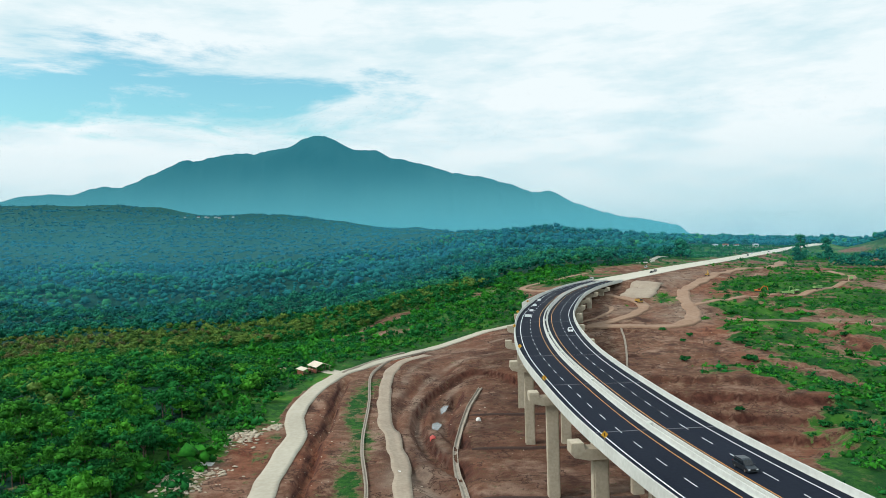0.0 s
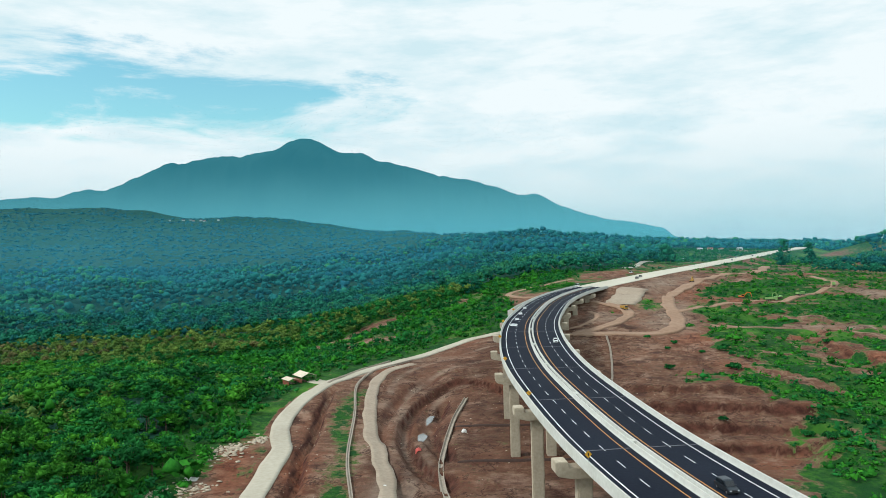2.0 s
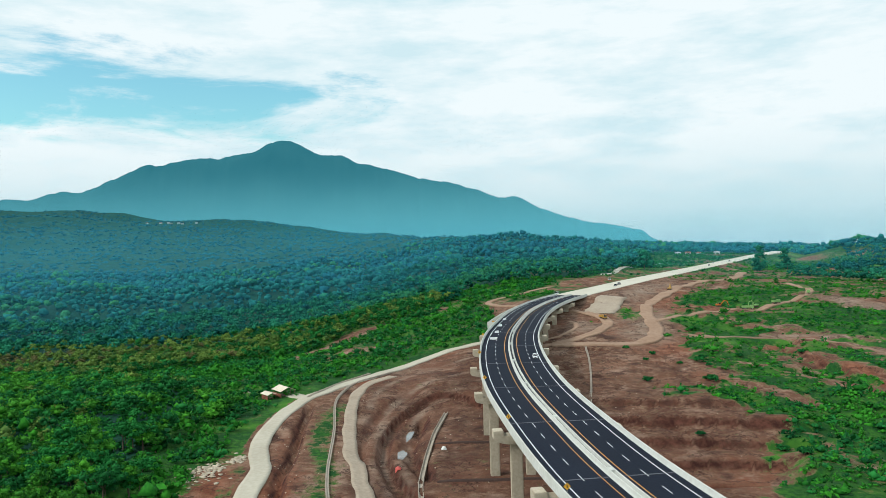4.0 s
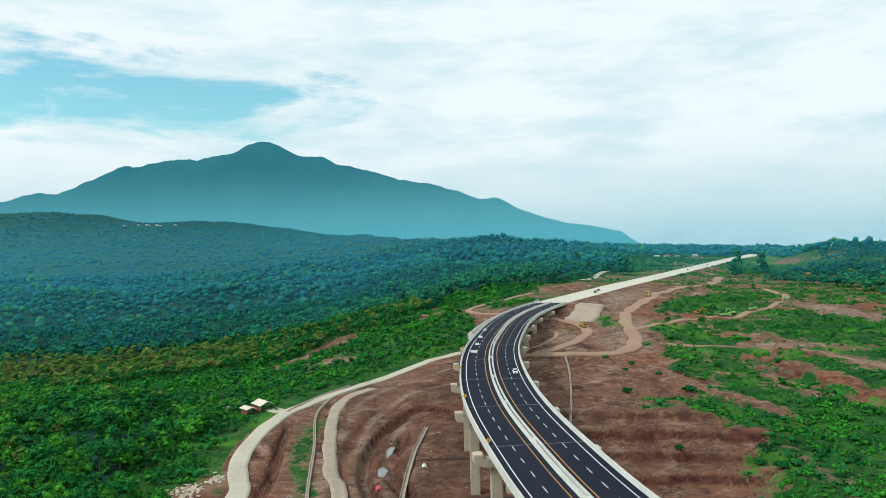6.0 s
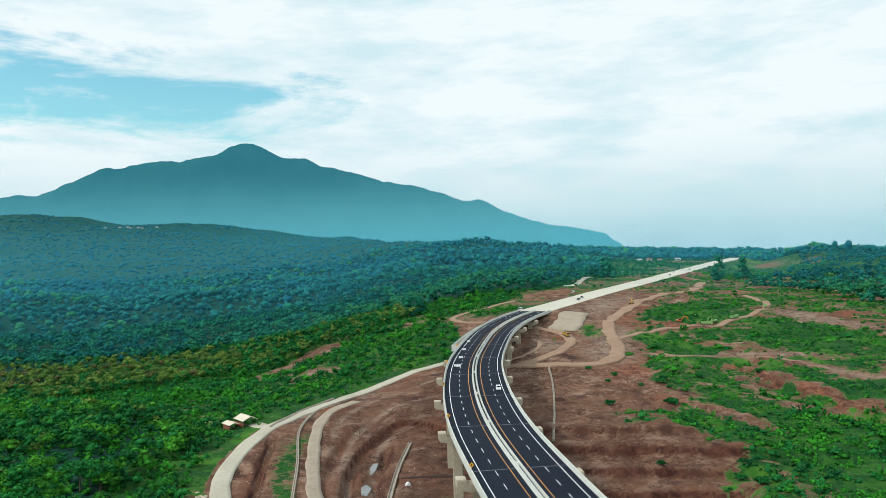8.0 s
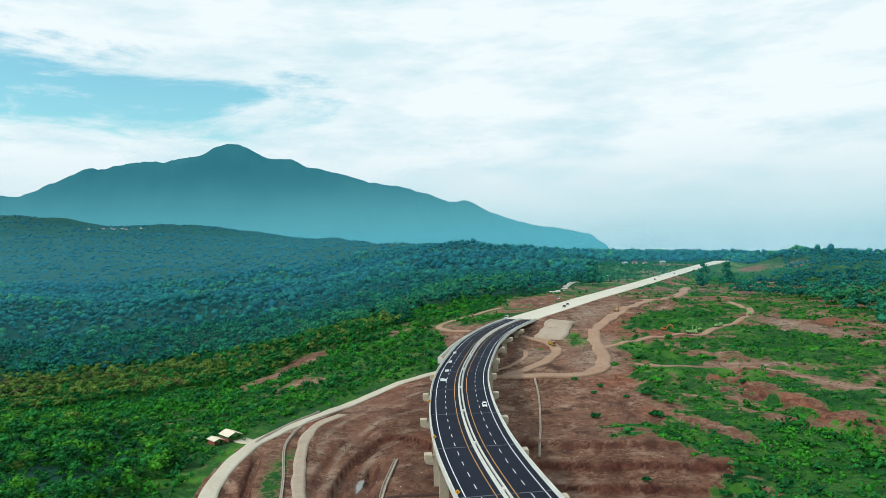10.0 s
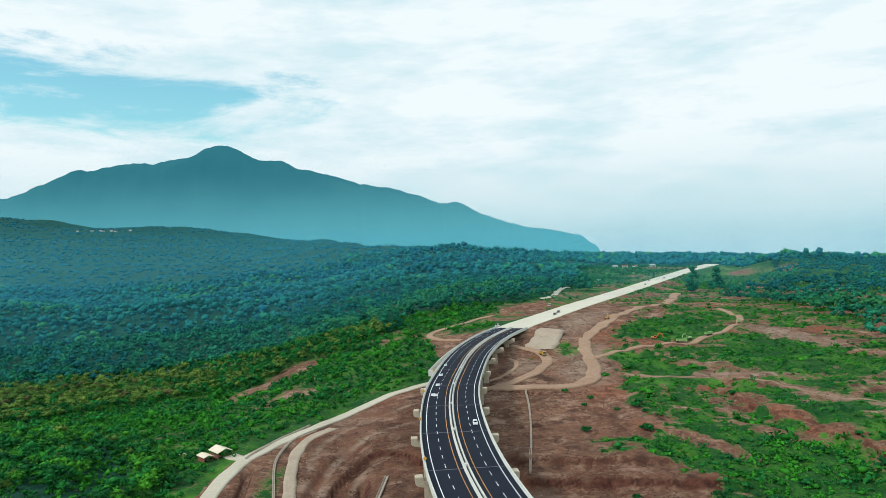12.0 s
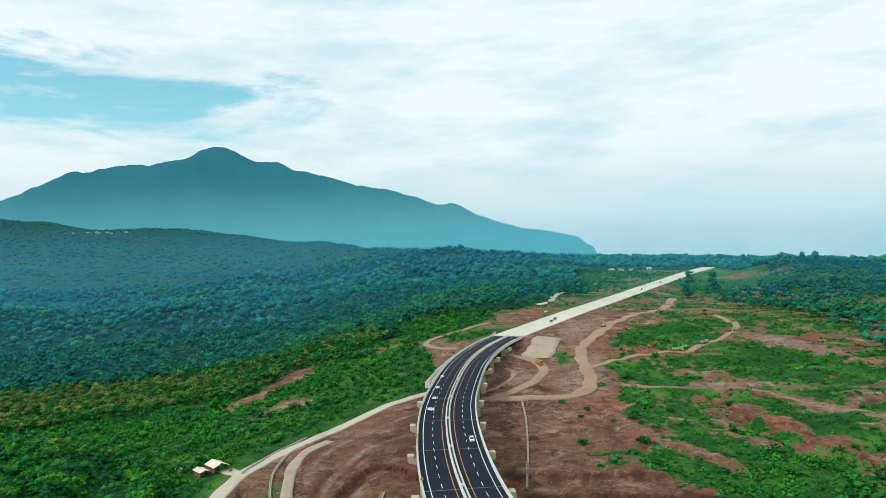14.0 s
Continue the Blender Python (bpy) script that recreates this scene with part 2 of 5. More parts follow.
def near_line(x, y, line):
    """Distance to a line and the index of its nearest point."""
    x, y = np.asarray(x, float).ravel(), np.asarray(y, float).ravel()
    best, at = np.full(x.shape, 1e9), np.zeros(x.shape, int)
    for k, (a, b) in enumerate(line):
        d = (x - a) ** 2 + (y - b) ** 2
        w = d < best
        best[w], at[w] = d[w], k
    return np.sqrt(best), at


MAIN = spline(CENTRE)
MAIN_N = normals(MAIN)
K_END = int(np.argmin(np.abs(MAIN[:, 1] - DECK_END)))
ROAD_FAR = MAIN[K_END:]
SIDE = spline(SIDE_ROAD)


def road_z(y):
    return np.interp(y, [-200, 567, 700, 860, 1100, 1300, 1400], [18, 18, 19.6, 20.2, 21.0, 22.5, 23.5])


def land(x, y):
    """The finished ground: the lie of the land, graded along the new road and the side road, and terraced in the cutting."""
    x, y = np.asarray(x, float), np.asarray(y, float)
    shape = x.shape
    x, y = x.ravel(), y.ravel()
    h = height(x, y)
    # benches of the cutting beside the viaduct: flat treads, steep rilled faces
    yb = y + 0.22 * (x - 100) + 1.0 * lattice(x / 2.3, y / 60, 11) + 0.8 * lattice(x / 5.5, y / 40, 17) + 1.6 * lattice(x / 21, y / 50, 12)
    east_end = np.interp(y, [235, 246, 257, 272, 285, 300, 315], [122, 126, 138, 150, 138, 130, 132])
    w = sstep(62, 72, x) * (1 - sstep(-6, 8, x - east_end - 3 * lattice(x / 9, y / 9, 18))) * sstep(212, 228, y) * (1 - sstep(312, 335, y))
    hb = -20.5 + 0.03 * (yb - 240) + sum(r * sstep(v, v + 3.4, yb) for v, r in ((231, 3.0), (247, 3.3), (262, 3.3), (277, 3.3), (294, 2.4)))
    h = h * (1 - w) + hb * w
    # a raw scarp running down the eastern slope
    sx = np.interp(y, [280, 296, 332, 391, 410], [236, 230, 216, 209, 204]) + 3 * lattice(y / 9, y * 0, 19)
    h = h - 3.2 * sstep(280, 296, y) * (1 - sstep(392, 410, y)) * (1 - sstep(-3, 2, x - sx)) * sstep(-38, -4, x - sx)
    # worn gullies down the bare slope
    gl = np.abs(lattice(x / 15 + 0.5 * lattice(x / 9, y / 12, 20), y / 48, 22))
    h = h - 1.1 * (1 - sstep(0.0, 0.16, gl)) * sstep(70, 90, x) * (1 - sstep(330, 380, x)) * sstep(225, 250, y) * (1 - sstep(520, 600, y))
    # the trench beside the side road
    tx = np.interp(y, [150, 196, 256, 322, 335], [-35, -38.5, -42, -44, -44])
    h = h - 3.4 * np.exp(-((x - tx - 0.7 * lattice(y / 11, y * 0, 23)) / 1.45) ** 2) * sstep(130, 160, y) * (1 - sstep(318, 330, y))
    # levelled steps under the viaduct
    w = sstep(3, 8, x) * (1 - sstep(56, 70, x)) * sstep(150, 175, y) * (1 - sstep(308, 318, y))
    hs = -10.0 + 0.7 * sum(sstep(v - 1.0, v + 1.0, y + 0.05 * x) for v in (182, 223, 262)) + 0.15 * lattice(x / 6, y / 6, 9)
    h = h * (1 - w) + hs * w
    # the pit between the side road and the piers
    d = np.hypot((x - 14) / 1.0, (y - 265) / 2.6)
    pit = (1 - sstep(26, 40, d)) * sstep(-26, -16, x) * (1 - sstep(2, 8, x) * (1 - sstep(306, 320, y)))
    ring = -0.8 - 2.9 * (sstep(0.40, 0.58, (d / 9.0) % 1.0) - sstep(0.86, 1.0, (d / 9.0) % 1.0)) * (1 - sstep(40, 46, d))
    h = h + pit * ring
    h = h + 3.0 * np.exp(-((y - 336) / 20) ** 2) * sstep(303, 309, y) * sstep(-4, 8, x) * (1 - sstep(48, 62, x))
    for a, b, ra, rb, _, z in PUDDLES:
        k = 1 - sstep(1.0, 1.9, np.hypot((x - a) / ra, (y - b) / rb))
        h = h * (1 - k) + z * k
    m = (y > 500) & (x > 60)
    if m.any():
        sub = ROAD_FAR[::3]
        dd, at = near_line(x[m], y[m], sub)
        rz = road_z(sub[at, 1]) - 0.35
        k = 1 - sstep(16, 46, dd)
        behind = sstep(548, 566, y[m] + 0.5 * (x[m] - 123))
        h[m] = h[m] * (1 - k * behind) + rz * k * behind
    return h.reshape(shape)


# ---- mesh helpers ----
def mesh(name, verts, faces, material, smooth=False):
    me = bpy.data.meshes.new(name)
    me.from_pydata([tuple(v) for v in verts], [], [tuple(f) for f in faces])
    if smooth:
        me.polygons.foreach_set("use_smooth", [True] * len(me.polygons))
    me.materials.append(material)
    me.update()
    return me


def thing(name, label, category, group="", kind="", at=(0, 0, 0)):
    ob = new(name)
    ob.location = at
    ob.empty_display_size = 0.5
    return tagged(ob, label, category, group, kind)


def part(name, me, parent=None, label=""):
    ob = new(name, me)
    ob.parent = parent
    if label:
        ob["label"] = label
    return ob


def big_mesh(name, co, quads, material, tri=False):
    """A mesh from arrays of places and of face corners."""
    me = bpy.data.meshes.new(name)
    n, c = len(quads), quads.shape[1]
    me.vertices.add(len(co))
    me.vertices.foreach_set("co", np.asarray(co, np.float32).ravel())
    me.loops.add(n * c)
    me.loops.foreach_set("vertex_index", np.asarray(quads, np.int32).ravel())
    me.polygons.add(n)
    me.polygons.foreach_set("loop_start", np.arange(0, n * c, c, dtype=np.int32))
    me.materials.append(material)
    me.update(calc_edges=True)
    return me


def sweep(line, nrm, profile, z, closed=True):
    """A profile of (offset, height) points carried along a plan line. z: one height, or one for each point."""
    z = np.broadcast_to(np.asarray(z, float), (len(line),))
    k = len(profile)
    co = np.zeros((len(line), k, 3))
    for j, (o, h) in enumerate(profile):
        co[:, j, :2] = line + nrm * o
        co[:, j, 2] = z + h
    n = len(line)
    faces = []
    for i in range(n - 1):
        for j in range(k if closed else k - 1):
            j2 = (j + 1) % k
            faces.append((i * k + j, i * k + j2, (i + 1) * k + j2, (i + 1) * k + j))
    if closed:
        faces += [tuple(range(k - 1, -1, -1)), tuple((n - 1) * k + j for j in range(k))]
    return co.reshape(-1, 3), faces


def draped(line, width, lift=0.3, across=4, ragged=0.0):
    """A strip laid on the ground along a plan line, with its edges turned down into the soil."""
    nrm = normals(line)
    n = len(line)
    off = np.linspace(-width / 2, width / 2, across + 1)
    off = np.concatenate([[off[0]], off, [off[-1]]])
    co = np.zeros((n, len(off), 3))
    for j, o in enumerate(off):
        w = o + (np.sign(o) * ragged * np.array([lattice(np.array(i * 0.35), np.array(float(np.sign(o)) * 9), 21) for i in range(n)]) if ragged else 0)
        co[:, j, :2] = line + nrm * np.reshape(w, (-1, 1))
        co[:, j, 2] = land(co[:, j, 0], co[:, j, 1]) + lift
    mid = co[:, 1:-1, 2]
    co[:, 1:-1, 2] = 0.4 * mid + 0.6 * mid.max(axis=1, keepdims=True)
    co[:, 0, 2] = co[:, 1, 2] - 0.9
    co[:, -1, 2] = co[:, -2, 2] - 0.9
    k = len(off)
    q = [(i * k + j, i * k + j + 1, (i + 1) * k + j + 1, (i + 1) * k + j) for i in range(n - 1) for j in range(k - 1)]
    return co.reshape(-1, 3), q

# ---- the ground, one sheet to the horizon ----
def graded(lo, a, b, hi, step, grow=1.09, cap=56.0):
    mid = list(np.arange(a, b, step))
    up, s, v = [], step, mid[-1]
    while v < hi:
        s = min(s * grow, cap)
        v += s
        up.append(v)
    down, s, v = [], step, mid[0]
    while v > lo:
        s = min(s * grow, cap)
        v -= s
        down.append(v)
    return np.array(down[::-1] + mid + up)


GX = graded(-4200, -70, 240, 4200, 1.5, 1.06)
GY = graded(-1500, 150, 430, 4900, 1.45, 1.045)
gx, gy = np.meshgrid(GX, GY)
gz = land(gx, gy)
nx = len(GX)
ii = np.arange((len(GY) - 1) * (nx - 1))
a = (ii // (nx - 1)) * nx + ii % (nx - 1)
M_GROUND = bpy.data.materials.new("bare_and_grassed_ground")
me = big_mesh("ground", np.column_stack([gx.ravel(), gy.ravel(), gz.ravel()]), np.column_stack([a, a + 1, a + nx + 1, a + nx]), M_GROUND)
me.polygons.foreach_set("use_smooth", [True] * len(me.polygons))
ground = tagged(new("ground", me), "rolling red soil and grass with worn cuttings", "ground", kind="structure")


def left_of_side_road(x, y):
    """True to the west of the side road."""
    sx = np.interp(y, SIDE[:, 1], SIDE[:, 0])
    return (x < sx - 5) | (y > 470 + 0.35 * (x - 60)) & (x < 60)


# patches of (place, half length, half width, turn from north to west, how much barer)
BARE_EAST = [(158, 322, 30, 5, 28, 0.8), (222, 350, 44, 7, 12, 1.0), (120, 372, 40, 26, 0, 0.7), (140, 405, 16, 24, 60, 0.8), (225, 512, 30, 16, 70, 0.8),
             (325, 515, 40, 13, 20, 0.9), (312, 545, 16, 20, 0, 0.7), (225, 425, 50, 5, 80, 0.7), (262, 372, 34, 7, 27, 0.8), (195, 372, 15, 8, 25, 0.5)]
GREEN_EAST = [(146, 302, 44, 13, 33, -0.9), (168, 252, 46, 18, -20, -0.8), (177, 333, 38, 9, 25, -0.8), (230, 366, 30, 9, -5, -0.6), (182, 390, 30, 9, 5, -0.6),
              (186, 460, 30, 13, 20, -0.7), (246, 562, 50, 34, -40, -1.0), (265, 440, 55, 24, 12, -0.7), (110, 330, 5, 9, 80, -0.7), (146, 505, 22, 11, 0, -0.9),
              (190, 285, 40, 22, 20, -0.6), (250, 300, 40, 26, 0, -0.5), (118, 205, 45, 14, -20, -0.7), (300, 470, 60, 24, 25, -0.6), (105, 395, 5, 14, 70, -0.5)]
BARE_WEST = [(-72, 545, 40, 14, -16, 1.1), (-42, 602, 28, 14, -10, 1.1), (-38, 486, 12, 22, 70, 0.7), (62, 590, 25, 22, 0, 0.5), (30, 600, 10, 10, 0, 0.7), (-60, 210, 42, 9, 0, 1.1)]
BARE_FAR = [(240, 640, 70, 40, 0, 0.35), (330, 700, 25, 30, 0, 0.5), (560, 960, 60, 26, -25, 1.0), (650, 1190, 70, 24, -10, 0.75), (690, 1130, 30, 36, 0, 0.6),
            (530, 800, 14, 50, 20, 0.7), (610, 905, 16, 60, 20, 0.8), (560, 690, 10, 50, 20, 0.7), (165, 705, 50, 22, -25, 0.45), (250, 840, 60, 25, -25, 0.4), (330, 980, 60, 30, -25, 0.4),
            (470, 1200, 40, 30, 0, 0.5), (600, 1400, 30, 60, 0, 0.6)]


def soil_weight(x, y):
    """How bare the ground is, 0 (overgrown) to 1 (red soil)."""
    n = 0.5 * lattice(x / 46, y / 24, 31) + 0.75 * lattice(x / 19, y / 11, 32) + 0.75 * lattice(x / 8, y / 5.5, 33) + 0.5 * lattice(x / 3.5, y / 3, 34)
    cx = np.interp(y, MAIN[:, 1], MAIN[:, 0])
    east = x > cx
    edge = np.interp(y, [150, 188, 235, 246, 257, 272, 285, 300, 322, 345, 377, 443, 500, 640], [92, 104, 118, 122, 134, 148, 130, 122, 118, 142, 150, 165, 178, 260]) + 5 * n
    w_e = np.clip(0.5 + (edge - x) / 22, 0.40, 1.0) + 0.55 * n * sstep(-34, 6, x - edge) + 0.10 * n
    w_w = 0.95 + 0.2 * n
    w_w = np.where(left_of_side_road(x, y), 0.0 + 0.30 * n, w_w)
    sx = np.interp(y, SIDE[:, 1], SIDE[:, 0])
    strip = np.exp(-((x - sx - 21) / 5.5) ** 2) * (y < 325)
    w_w = w_w - strip * (0.62 + 0.38 * n)
    w = np.where(east, w_e, w_w)
    w = np.where((y > 575) & (~east), 0.1 + 0.3 * n, w)
    w = np.clip(w, 0, 1) * (1 - 0.85 * sstep(560, 850, np.hypot(x - 200, y - 330)))
    # dry grass and dust on the verges of the new road
    off = cx - x
    w = w + (0.20 + 0.26 * n) * sstep(585, 640, y) * (1 - sstep(1350, 1500, y)) * sstep(-45, -20, off) * (1 - sstep(45, 80 + 0.3 * np.maximum(0, y - 900), off))
    for a, b, ra, rb, turn, k in BARE_EAST + GREEN_EAST + BARE_WEST + BARE_FAR:
        c, q = math.cos(radians(turn)), math.sin(radians(turn))
        u, v = (x - a) * -q + (y - b) * c, (x - a) * c + (y - b) * q
        w = w + k * np.exp(-(u / ra) ** 2 - (v / rb) ** 2) * (1 + 0.35 * n)
    return np.clip(w, 0, 1)


def fresh_weight(x, y):
    """Newly cut orange-red earth: along the scarp, round the diggings and above the haul road's bend."""
    n = 0.6 * lattice(x / 13, y / 9, 37) + 0.5 * lattice(x / 5, y / 4, 38)
    f = 0
    for a, b, ra, rb, turn in ((218, 345, 50, 8, 10), (140, 408, 14, 26, 70), (225, 520, 18, 40, 20), (650, 1190, 80, 40, -10), (190, 540, 40, 22, -20), (-40, 215, 60, 4, 5), (-60, 225, 40, 6, 5)):
        c, q = math.cos(radians(turn)), math.sin(radians(turn))
        u, v = (x - a) * -q + (y - b) * c, (x - a) * c + (y - b) * q
        f = f + np.exp(-(u / ra) ** 2 - (v / rb) ** 2)
    return np.clip(f * (0.9 + 0.8 * n), 0, 1)


sw = soil_weight(gx.ravel(), gy.ravel())
att = me.attributes.new("bare", "FLOAT", "POINT")
att.data.foreach_set("value", sw.astype(np.float32))


def damp_weight(x, y):
    """Fresh, damp laterite in the cutting, the pit and under the viaduct, with darker bands in the ring troughs."""
    cx = np.interp(y, MAIN[:, 1], MAIN[:, 0])
    n = lattice(x / 12, y / 9, 35) + 0.6 * lattice(x / 4, y / 4, 36)
    west = sstep(-28, -14, x) * (x < cx) * (y < 460)
    east = (x >= cx) * (1 - sstep(125, 150, x)) * (1 - sstep(300, 420, y))
    d = np.hypot(x - 14, (y - 265) / 2.6)
    # darker bands follow the troughs of the pit's rings
    trough = sstep(0.30, 0.50, (d / 9.0) % 1.0) * (1 - sstep(0.80, 0.95, (d / 9.0) % 1.0)) * (d < 38) * (x < 8)
    return np.clip((0.55 * west + 0.40 * east) * (0.8 + 0.6 * n) + 0.6 * trough * west, 0, 1)


att = me.attributes.new("damp", "FLOAT", "POINT")
att.data.foreach_set("value", damp_weight(gx.ravel(), gy.ravel()).astype(np.float32))


att = me.attributes.new("fresh", "FLOAT", "POINT")
att.data.foreach_set("value", fresh_weight(gx.ravel(), gy.ravel()).astype(np.float32))


RUTS = [spline(r) for r in ([(-4, 150), (-6, 200), (-8, 225), (-12, 286), (-8, 331), (5, 353), (26, 376), (44, 382)], [(-19, 302), (-15, 348), (3, 384), (28, 406), (46, 416)], [(-2, 150), (-1, 210), (-3, 250), (1, 300), (12, 330), (30, 344)])]


def dust_weight(x, y):
    """Dry pale ground: the flat beside the pit, worn benches and old wheel tracks on the slope."""
    n = 0.6 * lattice(x / 9, y / 9, 39) + 0.6 * lattice(x / 3.5, y / 3.5, 40)
    f = np.zeros_like(x)
    for a, b, ra, rb, turn in ((-10, 186, 24, 8, 4), (-14, 214, 16, 3, 4), (325, 515, 40, 14, 20), (225, 427, 50, 5, 80), (265, 372, 34, 6, 27), (150, 470, 50, 16, -20), (190, 600, 60, 14, -32), (112, 470, 18, 14, 0)):
        c, q = math.cos(radians(turn)), math.sin(radians(turn))
        u, v = (x - a) * -q + (y - b) * c, (x - a) * c + (y - b) * q
        f = f + np.exp(-(u / ra) ** 4 - (v / rb) ** 4)
    close = (np.abs(x - 10) < 45) & (y > 140) & (y < 430)
    for line in RUTS:
        d, _ = near_line(x[close], y[close], line)
        f[close] += 0.75 * np.exp(-(d / 2.0) ** 4)
    return np.clip(f * (0.65 + 0.7 * n), 0, 1)


att = me.attributes.new("dust", "FLOAT", "POINT")
att.data.foreach_set("value", dust_weight(gx.ravel(), gy.ravel()).astype(np.float32))


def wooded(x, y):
    """Dark blue-green ground under closed woods, 0 or 1."""
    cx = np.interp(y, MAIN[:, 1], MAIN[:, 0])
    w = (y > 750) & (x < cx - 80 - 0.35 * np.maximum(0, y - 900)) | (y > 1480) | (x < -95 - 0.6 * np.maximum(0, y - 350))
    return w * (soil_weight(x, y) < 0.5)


att = me.attributes.new("wood_floor", "FLOAT", "POINT")
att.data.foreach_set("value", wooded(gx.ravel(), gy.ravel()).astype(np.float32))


def ground_material(m):
    m.use_nodes = True
    nt = m.node_tree
    N, L = nt.nodes, nt.links
    b = N["Principled BSDF"]
    b.inputs["Roughness"].default_value = 0.95
    b.inputs["Specular IOR Level"].default_value = 0.15
    g = N.new("ShaderNodeNewGeometry")

    def noise_at(scale, detail=5, rough=0.55):
        n = N.new("ShaderNodeTexNoise")
        n.inputs["Scale"].default_value, n.inputs["Detail"].default_value, n.inputs["Roughness"].default_value = scale, detail, rough
        L.new(g.outputs["Position"], n.inputs["Vector"])
        return n.outputs[0]

    def ramp(v, lo, hi):
        r = N.new("ShaderNodeMapRange")
        r.inputs[1].default_value, r.inputs[2].default_value = lo, hi
        L.new(v, r.inputs[0])
        return r.outputs[0]

    def mix(f, c1, c2):
        x = N.new("ShaderNodeMix")
        x.data_type = "RGBA"
        L.new(f, x.inputs[0])
        for s, c in ((6, c1), (7, c2)):
            if isinstance(c, tuple):
                x.inputs[s].default_value = (*c, 1)
            else:
                L.new(c, x.inputs[s])
        return x.outputs[2]
    soil = mix(ramp(noise_at(0.035), 0.35, 0.65), (0.086, 0.036, 0.022), (0.172, 0.086, 0.055))
    soil = mix(ramp(noise_at(0.30, 8, 0.7), 0.46, 0.68), soil, (0.275, 0.178, 0.120))
    soil = mix(ramp(noise_at(0.10, 7, 0.6), 0.56, 0.68), soil, (0.060, 0.030, 0.024))
    soil = mix(ramp(noise_at(0.018, 6, 0.6), 0.54, 0.66), soil, (0.195, 0.072, 0.040))
    soil = mix(ramp(noise_at(0.055, 8, 0.68), 0.52, 0.64), soil, (0.305, 0.205, 0.150))
    soil = mix(ramp(noise_at(0.075, 7, 0.65), 0.55, 0.64), soil, (0.058, 0.028, 0.020))
    damp = mix(ramp(noise_at(0.05, 6), 0.40, 0.60), (0.046, 0.020, 0.014), (0.135, 0.058, 0.036))
    damp = mix(ramp(noise_at(0.42, 8, 0.7), 0.52, 0.72), damp, (0.225, 0.125, 0.082))
    dm = N.new("ShaderNodeAttribute")
    dm.attribute_name = "damp"
    soil = mix(dm.outputs["Fac"], soil, damp)
    fs = N.new("ShaderNodeAttribute")
    fs.attribute_name = "fresh"
    red = mix(ramp(noise_at(0.22, 8, 0.7), 0.40, 0.62), (0.125, 0.040, 0.022), (0.255, 0.112, 0.066))
    soil = mix(fs.outputs["Fac"], soil, red)
    du = N.new("ShaderNodeAttribute")
    du.attribute_name = "dust"
    pale = mix(ramp(noise_at(0.2, 8, 0.7), 0.38, 0.64), (0.170, 0.120, 0.092), (0.330, 0.245, 0.185))
    soil = mix(du.outputs["Fac"], soil, pale)
    # tufts of dry grass, and thin dark runnels where rain has cut the soil
    soil = mix(ramp(noise_at(0.9, 6, 0.7), 0.58, 0.70), soil, (0.070, 0.080, 0.028))
    away = N.new("ShaderNodeMath")
    away.operation = "SUBTRACT"
    away.inputs[1].default_value = 0.5
    L.new(noise_at(0.050, 9, 0.62), away.inputs[0])
    size_of = N.new("ShaderNodeMath")
    size_of.operation = "ABSOLUTE"
    L.new(away.outputs[0], size_of.inputs[0])
    soil = mix(ramp(size_of.outputs[0], 0.013, 0.0), soil, (0.046, 0.022, 0.016))
    # soil is coloured darker on steep faces than on the flats
    sn = N.new("ShaderNodeSeparateXYZ")
    L.new(g.outputs["Normal"], sn.inputs[0])
    steep_soil = mix(ramp(noise_at(0.25, 7, 0.7), 0.4, 0.65), (0.040, 0.015, 0.011), (0.115, 0.046, 0.031))
    soil = mix(ramp(sn.outputs[2], 0.93, 0.74), soil, steep_soil)
    grass = mix(ramp(noise_at(0.05), 0.35, 0.65), (0.013, 0.078, 0.011), (0.044, 0.145, 0.017))
    grass = mix(ramp(noise_at(0.09, 6, 0.6), 0.50, 0.60), grass, (0.010, 0.062, 0.012))
    grass = mix(ramp(noise_at(0.5, 8, 0.7), 0.42, 0.60), grass, (0.008, 0.055, 0.012))
    grass = mix(ramp(noise_at(0.03, 5, 0.6), 0.52, 0.66), grass, (0.056, 0.170, 0.018))
    grass = mix(ramp(noise_at(0.12, 6, 0.65), 0.62, 0.74), grass, (0.170, 0.150, 0.060))
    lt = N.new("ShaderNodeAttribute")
    lt.attribute_name = "wood_floor"
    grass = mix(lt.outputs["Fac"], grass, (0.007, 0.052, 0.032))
    at = N.new("ShaderNodeAttribute")
    at.attribute_name = "bare"
    ad = N.new("ShaderNodeMath")
    ad.operation = "ADD"
    L.new(at.outputs["Fac"], ad.inputs[0])
    nn = N.new("ShaderNodeMath")
    nn.operation = "MULTIPLY_ADD"
    nn.inputs[1].default_value, nn.inputs[2].default_value = 1.9, -0.95
    L.new(noise_at(0.26, 9, 0.72), nn.inputs[0])
    L.new(nn.outputs[0], ad.inputs[1])
    dry = mix(ramp(noise_at(0.4, 8, 0.7), 0.40, 0.65), (0.085, 0.105, 0.030), (0.190, 0.150, 0.085))
    col = mix(ramp(ad.outputs[0], 0.34, 0.46), grass, dry)
    col = mix(ramp(ad.outputs[0], 0.47, 0.60), col, soil)
    L.new(col, b.inputs["Base Color"])
    bp = N.new("ShaderNodeBump")
    bp.inputs["Strength"].default_value, bp.inputs["Distance"].default_value = 0.9, 1.2
    L.new(noise_at(0.35, 9, 0.7), bp.inputs["Height"])
    L.new(bp.outputs[0], b.inputs["Normal"])


ground_material(M_GROUND)

